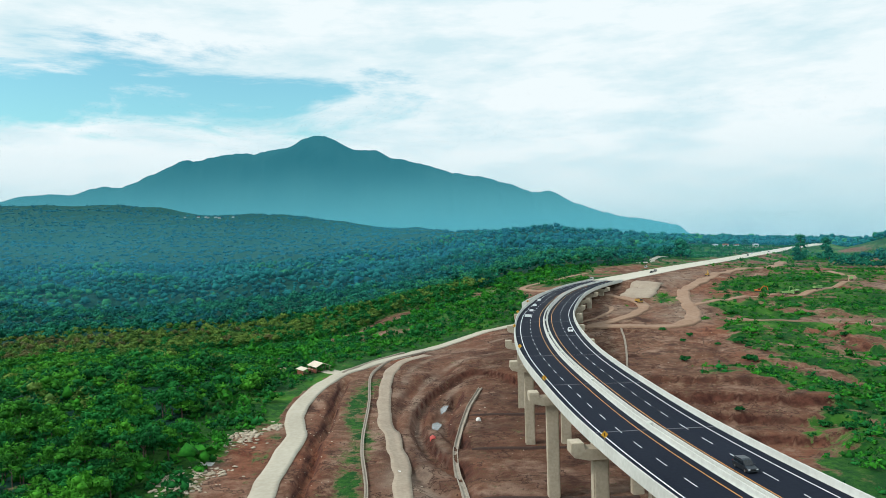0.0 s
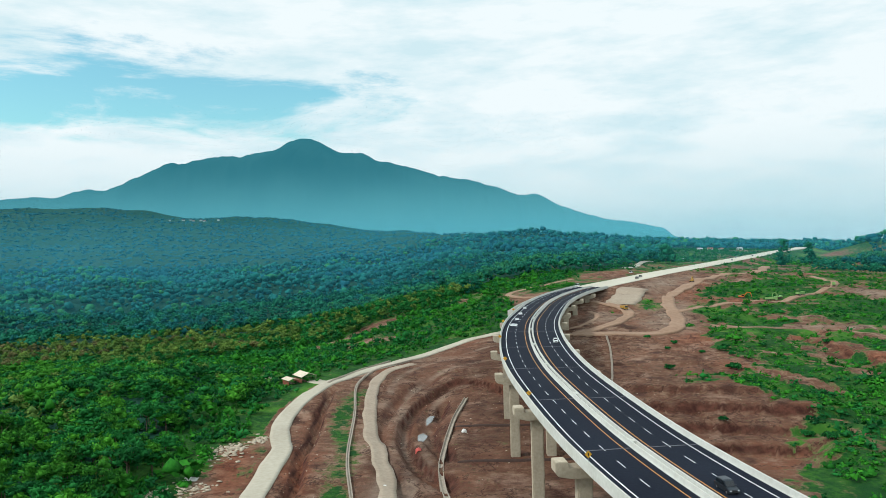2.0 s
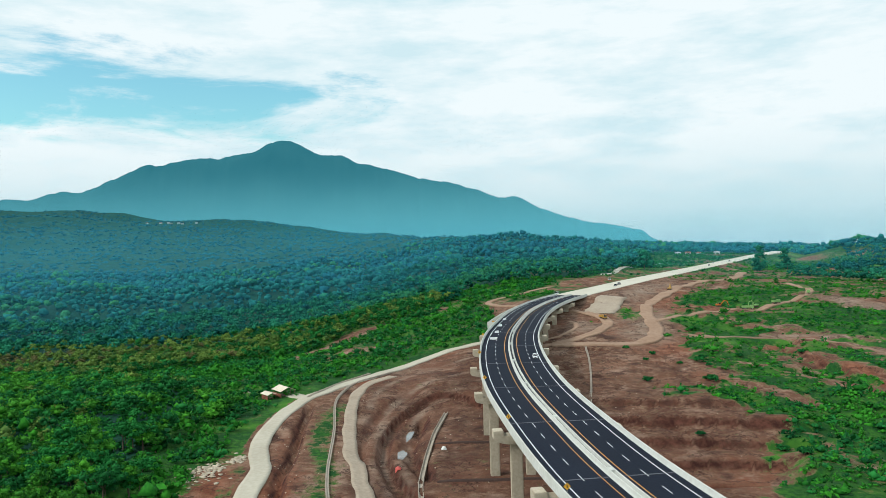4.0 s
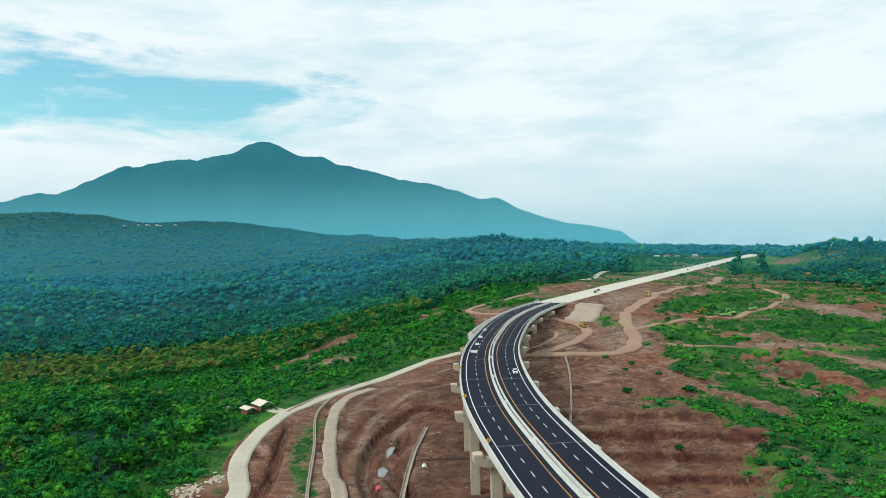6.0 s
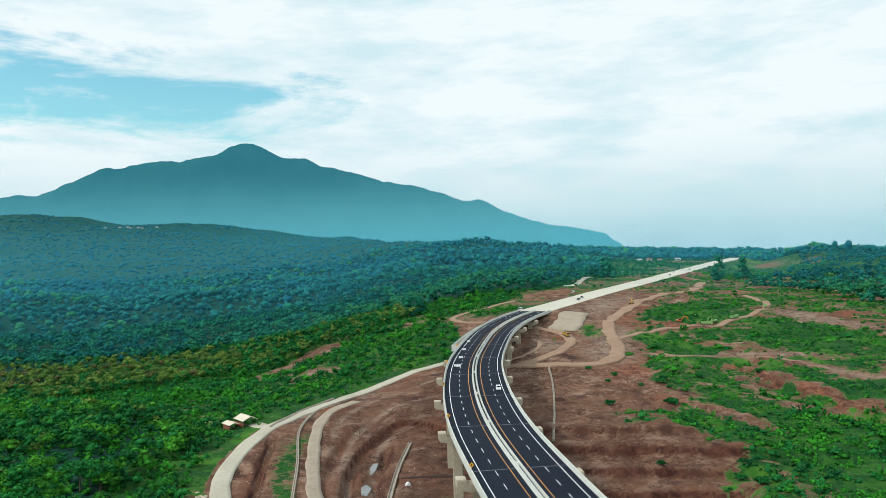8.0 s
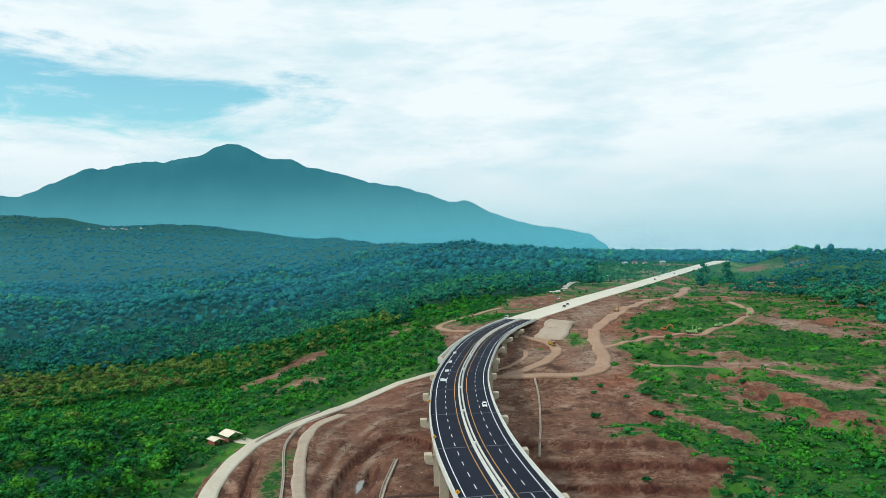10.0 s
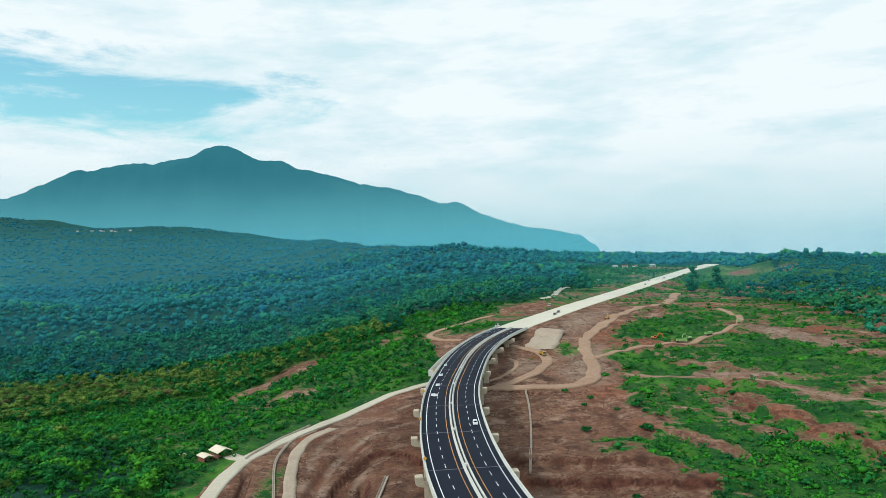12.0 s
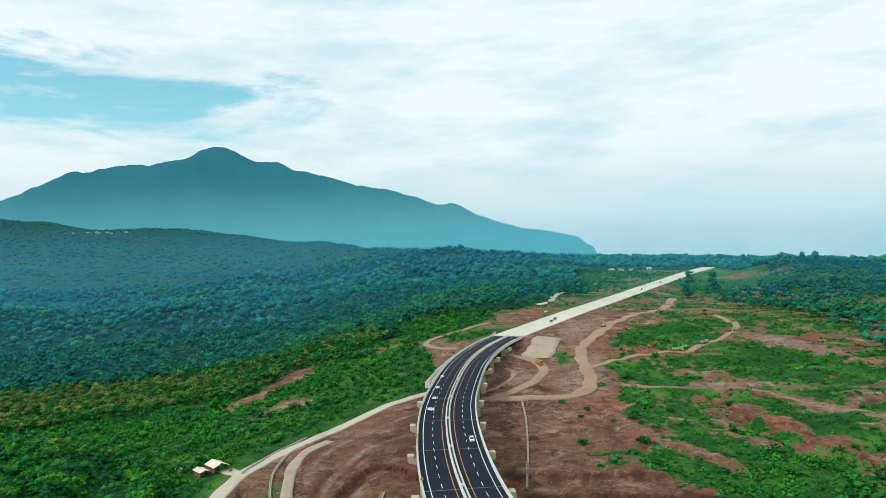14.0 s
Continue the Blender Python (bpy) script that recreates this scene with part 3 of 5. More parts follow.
# ---- the far mountain ----
M_MOUNT = bpy.data.materials.new("distant_wooded_mountain")


def mountain_material(m):
    m.use_nodes = True
    nt = m.node_tree
    N, L = nt.nodes, nt.links
    b = N["Principled BSDF"]
    b.inputs["Roughness"].default_value = 1.0
    b.inputs["Specular IOR Level"].default_value = 0.0
    g = N.new("ShaderNodeNewGeometry")
    n = N.new("ShaderNodeTexNoise")
    n.inputs["Scale"].default_value, n.inputs["Detail"].default_value = 0.006, 7
    L.new(g.outputs["Position"], n.inputs["Vector"])
    x = N.new("ShaderNodeMix")
    x.data_type = "RGBA"
    x.inputs[6].default_value, x.inputs[7].default_value = (0.003, 0.012, 0.014, 1), (0.022, 0.052, 0.050, 1)
    L.new(n.outputs[0], x.inputs[0])
    L.new(x.outputs[2], b.inputs["Base Color"])
    # haze in front is painted as the mountain's own glow, paler low down
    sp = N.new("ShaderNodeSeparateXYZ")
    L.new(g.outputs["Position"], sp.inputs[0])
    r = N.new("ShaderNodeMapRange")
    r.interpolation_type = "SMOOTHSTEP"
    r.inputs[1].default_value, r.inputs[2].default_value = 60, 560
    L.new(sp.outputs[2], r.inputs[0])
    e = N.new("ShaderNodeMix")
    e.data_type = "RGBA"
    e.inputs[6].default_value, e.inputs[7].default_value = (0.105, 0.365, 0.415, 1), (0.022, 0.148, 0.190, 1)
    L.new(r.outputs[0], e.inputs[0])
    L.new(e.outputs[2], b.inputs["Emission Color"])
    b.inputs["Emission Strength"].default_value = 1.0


mountain_material(M_MOUNT)


def ridge_profile(u):
    """Crest height of the mountain over its way from west to east."""
    xs = [-3100, -2694, -2572, -2259, -2080, -1960, -1754, -1607, -1461, -1347, -1249, -1134, -902, -834, -740, -667,
          -535, -384, -334, -30, 73, 314, 556, 662, 801, 1049, 1444, 1498]
    zs = [300, 330, 368, 370, 415, 400, 482, 552, 555, 583, 591, 585, 631, 674, 686, 674,
          596, 590, 551, 472, 439, 398, 309, 317, 239, 159, 87, 30]
    return np.interp(u, xs, zs)


def mountain():
    us = np.linspace(-3100, 1520, 460)
    vs = np.linspace(0, 1, 40)
    u, v = np.meshgrid(us, vs)
    crest = ridge_profile(u)
    k = np.ones(5) / 5
    crest = np.apply_along_axis(lambda r: np.convolve(np.pad(r, 2, "edge"), k, "valid"), 1, crest)
    crest = crest + 5 * lattice(u / 60, u * 0, 51) + 3 * lattice(u / 22, u * 0, 52)
    y = 4250 + 350 * v
    spur = 1 - 0.20 * (1 - v) * np.abs(lattice(u / 260 + v * 0.6, v * 2, 53))
    z = -220 + (crest + 220) * np.sin(v * math.pi / 2) ** 0.8 * spur
    co = np.column_stack([u.ravel(), y.ravel(), z.ravel()])
    n = len(us)
    i = np.arange((len(vs) - 1) * (n - 1))
    a = (i // (n - 1)) * n + i % (n - 1)
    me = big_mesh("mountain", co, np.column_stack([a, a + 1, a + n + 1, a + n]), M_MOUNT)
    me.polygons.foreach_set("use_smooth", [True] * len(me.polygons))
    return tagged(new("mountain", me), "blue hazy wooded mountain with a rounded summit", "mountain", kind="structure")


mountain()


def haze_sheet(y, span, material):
    """One thin sheet across the valley, gently bowed, added to imitate a layer of hazy air."""
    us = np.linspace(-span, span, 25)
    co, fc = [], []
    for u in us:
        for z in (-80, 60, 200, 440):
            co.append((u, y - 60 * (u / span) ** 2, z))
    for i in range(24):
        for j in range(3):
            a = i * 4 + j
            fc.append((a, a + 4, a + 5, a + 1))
    tagged(new("haze", mesh("haze", co, fc, material, True)), "thin bluish sheet standing in for haze over the valley", "haze", kind="structure")


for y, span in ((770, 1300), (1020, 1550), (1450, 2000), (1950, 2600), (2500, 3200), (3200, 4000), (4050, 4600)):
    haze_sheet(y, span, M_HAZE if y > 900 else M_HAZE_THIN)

# ---- the viaduct ----
viaduct = thing("viaduct", "curved concrete toll road viaduct with fresh black asphalt", "viaduct")
VL, VN = MAIN[:K_END + 1], MAIN_N[:K_END + 1]
for side in (-1, 1):
    s = side
    co, fc = sweep(VL, VN, [(s * 1.05, 0), (s * 11.95, -0.05), (s * 11.95, -0.30), (s * 1.05, -0.30)], DECK_Z)
    part("carriageway", mesh("carriageway", co, fc, M_ASPHALT), viaduct, "black asphalt carriageway")
    # outer parapet with its fascia
    co, fc = sweep(VL, VN, [(s * 11.97, 0.02), (s * 12.10, 0.25), (s * 12.25, 1.05), (s * 12.55, 1.05), (s * 12.70, -1.0), (s * 12.1, -1.0), (s * 11.97, -0.4)], DECK_Z)
    part("parapet", mesh("parapet", co, fc, M_BARRIER), viaduct, "pale concrete parapet")
    co, fc = sweep(VL, VN, [(s * 0.30, 0.0), (s * 0.45, 0.95), (s * 0.70, 0.95), (s * 0.85, 0.30), (s * 1.04, 0.0), (s * 1.04, -0.3), (s * 0.30, -0.3)], DECK_Z)
    part("median_barrier", mesh("median_barrier", co, fc, M_BARRIER), viaduct, "pale concrete median barrier")
    for o, wid, mt, nm in ((10.1, 0.24, M_WHITE, "edge_line"), (2.55, 0.22, M_YELLOW, "inner_line")):
        co, fc = sweep(VL, VN, [(s * o - wid / 2, 0), (s * o + wid / 2, 0)], DECK_Z + 0.012 - 0.0046 * (o - 1.05) , closed=False)
        part(nm, mesh(nm, co, fc, mt), viaduct, "white edge line" if mt is M_WHITE else "orange-yellow inner line")
    for o in (2.2, 4.4, 6.6, 8.8, 11.0):
        co, fc = sweep(VL[::2], VN[::2], [(s * o - 0.35, -0.302), (s * o + 0.35, -0.302), (s * o + 0.2, -0.7), (s * o + 0.3, -1.75), (s * o - 0.3, -1.75), (s * o - 0.2, -0.7)], DECK_Z)
        part("girder", mesh("girder", co, fc, M_PIER), viaduct)

dash_me = mesh("lane_dash", [(-0.09, -2, 0), (0.09, -2, 0), (0.09, 2, 0), (-0.09, 2, 0)], [(0, 1, 2, 3)], M_WHITE)
S = np.concatenate([[0], np.cumsum(np.hypot(*np.diff(MAIN, axis=0).T))])


def on_main(s, off):
    x, y = np.interp(s, S, MAIN[:, 0]), np.interp(s, S, MAIN[:, 1])
    nxx, nyy = np.interp(s, S, MAIN_N[:, 0]), np.interp(s, S, MAIN_N[:, 1])
    return x + nxx * off, y + nyy * off, math.degrees(math.atan2(nyy, nxx))


for side in (-1, 1):
    for s in np.arange(100, S[K_END] - 3, 10.0):
        x, y, r = on_main(s, side * 6.3)
        ob = part("lane_dash", dash_me, viaduct)
        ob.matrix_basis = pose(x, y, DECK_Z - 0.012, 0, 0, r)


def box(cx, cy, cz, sx, sy, sz, bevel=0.0):
    bm = bmesh.new()
    bmesh.ops.create_cube(bm, size=1)
    bmesh.ops.scale(bm, vec=(sx, sy, sz), verts=bm.verts)
    bmesh.ops.translate(bm, vec=(cx, cy, cz), verts=bm.verts)
    if bevel:
        bmesh.ops.bevel(bm, geom=bm.edges[:], offset=bevel, segments=2, affect="EDGES")
    return bm


def from_bm(name, bm, material):
    me = bpy.data.meshes.new(name)
    bm.to_mesh(me)
    bm.free()
    me.materials.append(material)
    return me


def cap_mesh():
    """A hammerhead cross beam: deep in the middle, its rounded ends drawn up."""
    prof = [(-16, 0.0), (-16, -2.0), (-15.4, -2.7), (-12.6, -3.3), (12.6, -3.3), (15.4, -2.7), (16, -2.0), (16, 0.0),
            (13.6, 0.0), (13.4, -1.2), (-13.4, -1.2), (-13.6, 0.0)]
    bm = bmesh.new()
    f = [bm.verts.new((x, -1.7, z)) for x, z in prof]
    b = [bm.verts.new((x, 1.7, z)) for x, z in prof]
    n = len(prof)
    bm.faces.new(f)
    bm.faces.new(b[::-1])
    for k in range(n):
        bm.faces.new((f[k], b[k], b[(k + 1) % n], f[(k + 1) % n]))
    bmesh.ops.recalc_face_normals(bm, faces=bm.faces)
    bmesh.ops.bevel(bm, geom=bm.edges[:], offset=0.12, segments=2, affect="EDGES")
    return from_bm("cross_beam", bm, M_PIER)


cap_me = cap_mesh()
col_me = from_bm("pier", box(0, 0, -20, 2.9, 2.3, 40, 0.25), M_PIER)
s0 = float(np.interp(138.7, MAIN[:, 1], S))
BENTS = [s for s in (s0 + 43.6 * k for k in range(-6, 12)) if 20 < s < S[K_END] - 15]
for s in BENTS:
    x, y, r = on_main(s, 0)
    ob = part("cross_beam", cap_me, viaduct, "pale concrete cross beam with rounded ends")
    ob.matrix_basis = pose(x, y, DECK_Z - 1.4, 0, 0, r)
    for off in (-10.3, 0.6, 10.3):
        px, py, _ = on_main(s, off)
        ob = part("pier", col_me, viaduct, "square concrete pier")
        ob.matrix_basis = pose(px, py, DECK_Z - 4.6, 0, 0, r)

# ---- roads on the ground ----
FL, FN = MAIN[K_END:], MAIN_N[K_END:]
fz = road_z(FL[:, 1])
co, fc = sweep(FL, FN, [(-13.2, -1.2), (-12.6, 0.0), (12.6, 0.0), (13.2, -1.2)], fz, closed=False)
new_road = tagged(new("road", mesh("road", co, fc, M_ROADC)), "pale unpaved concrete base of the new road", "road", kind="structure")
M_APRON = mat("rough_pale_concrete", (0.40, 0.34, 0.26), 0.9, (0.26, 0.20, 0.15), 0.12, 0.9, 0.03, 8)
M_DRAIN = mat("drain_concrete", (0.44, 0.40, 0.33), 0.9, (0.24, 0.19, 0.15), 0.4, 0.9, 0.03, 6)


def strip(name, pts, width, material, label, lift=0.22, ragged=0.5, across=4, step=3.0):
    co, q = draped(spline(pts, step), width, lift, across, ragged)
    return tagged(new(name, mesh(name, co, q, material, True)), label, "track" if material not in (M_ROADC, M_SIDE) else "road", kind="structure")


def channel(name, pts, width, wall, material, label):
    """An open drain: two low walls and a floor between them, sunk into the ground."""
    line = spline(pts, 3.0)
    nrm = normals(line)
    z = np.max([land(line[:, 0] + nrm[:, 0] * o, line[:, 1] + nrm[:, 1] * o) for o in (-width, 0, width)], axis=0)
    k = np.ones(7) / 7
    z = np.convolve(np.pad(z, 3, "edge"), k, "valid") + 0.3
    h, w = width / 2, wall
    co, fc = sweep(line, nrm, [(-h - w, -1.5), (-h - w, 0.42), (-h, 0.42), (-h, -0.10), (h, -0.10), (h, 0.42), (h + w, 0.42), (h + w, -1.5)], z)
    return tagged(new(name, mesh(name, co, fc, material)), label, "drain", kind="structure")


strip("side_road", SIDE_ROAD, 6.8, M_SIDE, "narrow pale concrete service road", 0.35, 0.35, 5)
strip("side_road_spur", [(-47, 336), (-51, 340), (-55, 345)], 6.0, M_SIDE, "pale concrete pad beside the shelter", 0.30, 0.6)
strip("track_loop", [(58, 424), (82, 426), (100, 438), (117, 457), (129, 487), (126, 508), (112, 520)], 7.0, M_DIRTROAD, "pale looping dirt track under the viaduct")
strip("track_inner", [(62, 436), (84, 442), (100, 458), (106, 478), (104, 492)], 3.0, M_DIRTROAD, "narrow pale inner track")
strip("track_east", [(80, 423), (104, 420), (126, 420), (142, 432), (153, 465), (160, 500), (172, 535), (199, 578), (252, 653), (314, 721), (355, 795), (378, 835)], 9.0, M_DIRTROAD, "wide graded dirt haul road", 0.25, 1.2, 5)
strip("track_dig", [(156, 474), (202, 501), (233, 506), (271, 533), (306, 564), (332, 611), (341, 664)], 5.0, M_DIRTROAD, "dirt track to the diggings", 0.22, 0.8)
strip("track_far_east", [(165, 439), (192, 421), (238, 417), (257, 385), (276, 359)], 3.0, M_DUST, "faint dusty track over the grass", 0.06, 1.6)
strip("track_west", [(125, 655), (108, 645), (88, 629), (66, 606), (62, 585), (68, 566), (84, 552)], 5.0, M_DIRTROAD, "dirt track curving below the road", 0.25, 0.6)
strip("track_hill", [(200, 770), (217, 800), (246, 868), (285, 950), (315, 1029)], 7.0, M_ROADC, "pale track beside the new road", 0.25, 0.6)
strip("track_hill_far", [(340, 1060), (362, 1095), (392, 1145)], 8.0, M_ROADC, "pale track on the far slope", 0.25, 0.6)
strip("track_pit", [(-10, 150), (-11, 180), (-13, 205), (-15.5, 224), (-18.5, 242), (-21.5, 258), (-24, 285), (-25.5, 312), (-25, 345), (-18, 370), (-8, 384)], 5.2, M_APRON, "pale broken concrete track beside the pit", 0.18, 0.55)
# dark strips added to draw the edge lines of the levelled steps
M_STEP_LINE = mat("dark_step_line", (0.075, 0.045, 0.036), 0.9, (0.035, 0.020, 0.017), 0.4, 0.9, 0.03, 6)
for sy in (182, 223, 262):
    strip("step_line", [(7, sy), (20, sy - 0.6), (34, sy - 1.4), (46, sy - 2.0)], 1.0, M_STEP_LINE, "dark strip along a levelled soil step", 0.15, 0.25, 2)
strip("slope_apron", [(129, 508), (136, 522), (147, 545), (153, 557)], 21.0, M_APRON, "pale concrete slope protection by the abutment", 0.3, 1.2, 6)
channel("drain_west", [(-20, 150), (-21, 187), (-26, 224), (-30, 286), (-33, 340), (-27, 366), (-10, 392)], 0.3, 0.36, M_DRAIN, "narrow pale concrete drain")
channel("drain_pit", [(7, 150), (4, 186), (2, 223), (7, 267), (14, 307)], 1.1, 0.22, M_DRAIN, "stone-lined drain below the viaduct")
channel("drain_east", [(98, 418), (92, 383), (83, 343), (70, 291)], 0.3, 0.3, M_DRAIN, "narrow pale concrete drain")
channel("drain_hut", [(-22, 390), (-38, 360), (-45, 343), (-47, 333)], 0.5, 0.3, M_DRAIN, "narrow pale roadside drain")

# ---- greenery ----
RNG = np.random.default_rng(7)
# far, mid and hill leaves have distance haze painted into their colour
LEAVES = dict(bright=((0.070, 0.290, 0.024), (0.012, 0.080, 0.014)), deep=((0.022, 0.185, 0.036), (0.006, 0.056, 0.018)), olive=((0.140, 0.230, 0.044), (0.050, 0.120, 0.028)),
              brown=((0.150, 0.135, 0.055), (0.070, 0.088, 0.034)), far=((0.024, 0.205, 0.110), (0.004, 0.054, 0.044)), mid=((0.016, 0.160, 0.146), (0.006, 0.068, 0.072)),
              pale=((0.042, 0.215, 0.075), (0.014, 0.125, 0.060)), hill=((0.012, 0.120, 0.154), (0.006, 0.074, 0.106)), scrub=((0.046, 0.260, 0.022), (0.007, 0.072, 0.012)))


def leaf(name, key, scale, fine=12, **more):
    lit, dark = LEAVES[key]
    return mat(name, lit, 0.8, dark, scale, 1.0, 0.0, fine, spec=0.06, **more)


M_LEAF = leaf("leaf_bright", "bright", 0.09, island=0.45, tone=0.7)
M_LEAF_DEEP = leaf("leaf_deep", "deep", 0.06, island=0.45, tone=0.7)
M_LEAF_OLIVE = leaf("leaf_olive", "olive", 0.035, 16, island=0.3, tone=0.8)
M_LEAF_BROWN = leaf("leaf_brown", "brown", 0.035, 16, island=0.3, tone=0.8)
M_LEAF_FAR = leaf("leaf_far_haze", "far", 0.012, 9, island=0.4, tone=0.7)
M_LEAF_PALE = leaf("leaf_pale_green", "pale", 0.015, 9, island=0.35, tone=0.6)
M_LEAF_MID = leaf("leaf_mid_haze", "mid", 0.007, 9, island=0.35, tone=0.65)
M_LEAF_HILL = leaf("leaf_hill_haze", "hill", 0.0030, 12, island=0.25, tone=0.4)
M_SCRUB = leaf("scrub_leaf", "scrub", 0.10, 10, island=0.45, tone=0.7)
M_TREE = [leaf("tree_leaf_bright", "bright", 0.09, island=0.5, single=0.8), leaf("tree_leaf_deep", "deep", 0.06, island=0.5, single=0.8), leaf("tree_leaf_olive", "olive", 0.05, island=0.5, single=0.6)]
M_BARK = mat("bark", (0.16, 0.13, 0.10), 0.9, (0.09, 0.07, 0.05), 0.8, 0.9, 0.03)

G = (1 + 5 ** 0.5) / 2
ICO_V = np.array([(-1, G, 0), (1, G, 0), (-1, -G, 0), (1, -G, 0), (0, -1, G), (0, 1, G), (0, -1, -G), (0, 1, -G), (G, 0, -1), (G, 0, 1), (-G, 0, -1), (-G, 0, 1)]) / math.hypot(1, G)
ICO_F = np.array([(0, 11, 5), (0, 5, 1), (0, 1, 7), (0, 7, 10), (0, 10, 11), (1, 5, 9), (5, 11, 4), (11, 10, 2), (10, 7, 6), (7, 1, 8),
                  (3, 9, 4), (3, 4, 2), (3, 2, 6), (3, 6, 8), (3, 8, 9), (4, 9, 5), (2, 4, 11), (6, 2, 10), (8, 6, 7), (9, 8, 1)])


OCT_V = np.array([(1, 0, 0), (0, 1, 0), (-1, 0, 0), (0, -1, 0), (0, 0, 1), (0, 0, -1.0)])
OCT_F = np.array([(0, 1, 4), (1, 2, 4), (2, 3, 4), (3, 0, 4), (1, 0, 5), (2, 1, 5), (3, 2, 5), (0, 3, 5)])


def clumps(c, r, flat=0.75, rough=0.32, fine=True):
    """Lumps of leaves: rough little bodies at c with radii r."""
    V, F = (ICO_V, ICO_F) if fine else (OCT_V, OCT_F)
    n, k = len(c), len(V)
    a = RNG.uniform(0, 2 * math.pi, n)
    v = V[None] * (1 + RNG.uniform(-rough, rough, (n, k, 1)))
    x = v[..., 0] * np.cos(a)[:, None] - v[..., 1] * np.sin(a)[:, None]
    y = v[..., 0] * np.sin(a)[:, None] + v[..., 1] * np.cos(a)[:, None]
    co = np.stack([x, y, v[..., 2] * flat], -1) * np.reshape(r, (-1, 1, 1)) + c[:, None]
    f = F[None] + (np.arange(n) * k)[:, None, None]
    return co.reshape(-1, 3), f.reshape(-1, 3)


def sprays(c, r, size, per):
    """Loose leaf sprays round lumps at c: small bent diamonds of two triangles."""
    n = len(c)
    d = RNG.normal(size=(n, per, 3))
    d[..., 2] = np.abs(d[..., 2]) * 0.9 - 0.25
    d /= np.linalg.norm(d, axis=-1, keepdims=True)
    p = c[:, None] + d * np.reshape(r, (-1, 1, 1)) * RNG.uniform(0.85, 1.3, (n, per, 1)) * np.array([1, 1, 0.8])
    p = p.reshape(-1, 3)
    k = len(p)
    u = RNG.normal(size=(k, 3))
    u /= np.linalg.norm(u, axis=1)[:, None]
    w = np.cross(u, RNG.normal(size=(k, 3)))
    w /= np.linalg.norm(w, axis=1)[:, None]
    s = (np.asarray(size) * RNG.uniform(0.6, 1.3, k))[:, None]
    co = np.stack([p - u * s, p + w * s * 0.55, p + u * s, p - w * s * 0.55], 1)
    i = np.arange(k)[:, None] * 4
    return co.reshape(-1, 3), np.concatenate([i + [0, 1, 2], i + [0, 2, 3]])


def joined(*sets):
    co, fc, n = [], [], 0
    for c, f in sets:
        co.append(c)
        fc.append(f + n)
        n += len(c)
    return np.vstack(co), np.vstack(fc)


def scatter(x0, x1, y0, y1, step):
    gx, gy = np.meshgrid(np.arange(x0, x1, step), np.arange(y0, y1, step))
    p = np.column_stack([gx.ravel(), gy.ravel()])
    return p + RNG.uniform(-0.85, 0.85, p.shape) * step


def crowns(p, size, tall, count, flat=0.75, leaf=0.0, per=0, fine=False):
    """Crowns of several lumps each over the plan places p. size: crown radius, tall: height of the crown's top."""
    z = land(p[:, 0], p[:, 1])
    n = len(p)
    d = RNG.normal(size=(n, count, 3))
    d /= np.linalg.norm(d, axis=-1, keepdims=True)
    d *= RNG.uniform(0.2, 0.75, (n, count, 1))
    d[..., 2] = np.abs(d[..., 2]) * 1.1 - 0.25
    base = np.column_stack([p, z + tall - 0.75 * size])
    c = base[:, None] + d * size[:, None, None]
    r = size[:, None] * RNG.uniform(0.36, 0.62, (n, count)) * (1.0 if count > 2 else 1.4)
    c, r = c.reshape(-1, 3), r.ravel()
    t = RNG.uniform(0, 1, n)
    s = [clumps(c, r * (0.75 if per else 1.0), flat, 0.5 if per else 0.35, fine)]
    tones = [np.repeat(t, count * (12 if fine else 6))]
    if per:
        s.append(sprays(c, r, np.repeat(size, count * per) * leaf, per))
        tones.append(np.repeat(t, count * per * 4))
    return (*joined(*s), np.concatenate(tones))


def stuff(name, label, category, made, material):
    co, fc, tone = made
    me = big_mesh(name, co, fc, material)
    me.polygons.foreach_set("use_smooth", [True] * len(me.polygons))
    me.attributes.new("tone", "FLOAT", "POINT").data.foreach_set("value", tone.astype(np.float32))
    return tagged(new(name, me), label, category, kind="stuff")


def main_x(y):
    return np.interp(y, MAIN[:, 1], MAIN[:, 0])


def in_wedge(p, k=1.0):
    return (p[:, 0] > -0.66 * k * p[:, 1] - 40) & (p[:, 0] < 0.84 * k * p[:, 1] + 40)


def bare_at(p):
    return soil_weight(p[:, 0], p[:, 1])


def clear_of(p, line, gap):
    d, _ = near_line(p[:, 0], p[:, 1], line)
    return d > gap


def belt_y(x):
    return np.interp(x, [-560, -300, -100, 0, 40], [610, 625, 650, 685, 700])


# near wood west of the side road
p = scatter(-430, -40, 120, 640, 6.4)
sx = np.interp(p[:, 1], SIDE[:, 1], SIDE[:, 0])
grove = lattice(p[:, 0] / 34, p[:, 1] / 26, 59) + 0.6 * lattice(p[:, 0] / 13, p[:, 1] / 13, 60)
near = (p[:, 0] < sx - 30 - 10 * lattice(p[:, 0] / 20, p[:, 1] / 20, 61)) & (p[:, 0] < -76 - 0.9 * np.maximum(0, p[:, 1] - 350) + 14 * lattice(p[:, 0] / 30, p[:, 1] / 30, 62)) & (p[:, 1] < belt_y(p[:, 0]) - 56)
near &= grove > -0.25 - 0.5 * sstep(-120, -200, p[:, 0])
p = p[near & in_wedge(p)]
p = p[(bare_at(p) < 0.55)]
order = np.argsort(np.hypot(p[:, 0], p[:, 1]))
p = p[order]
single, rest = p[:220], p[220:]

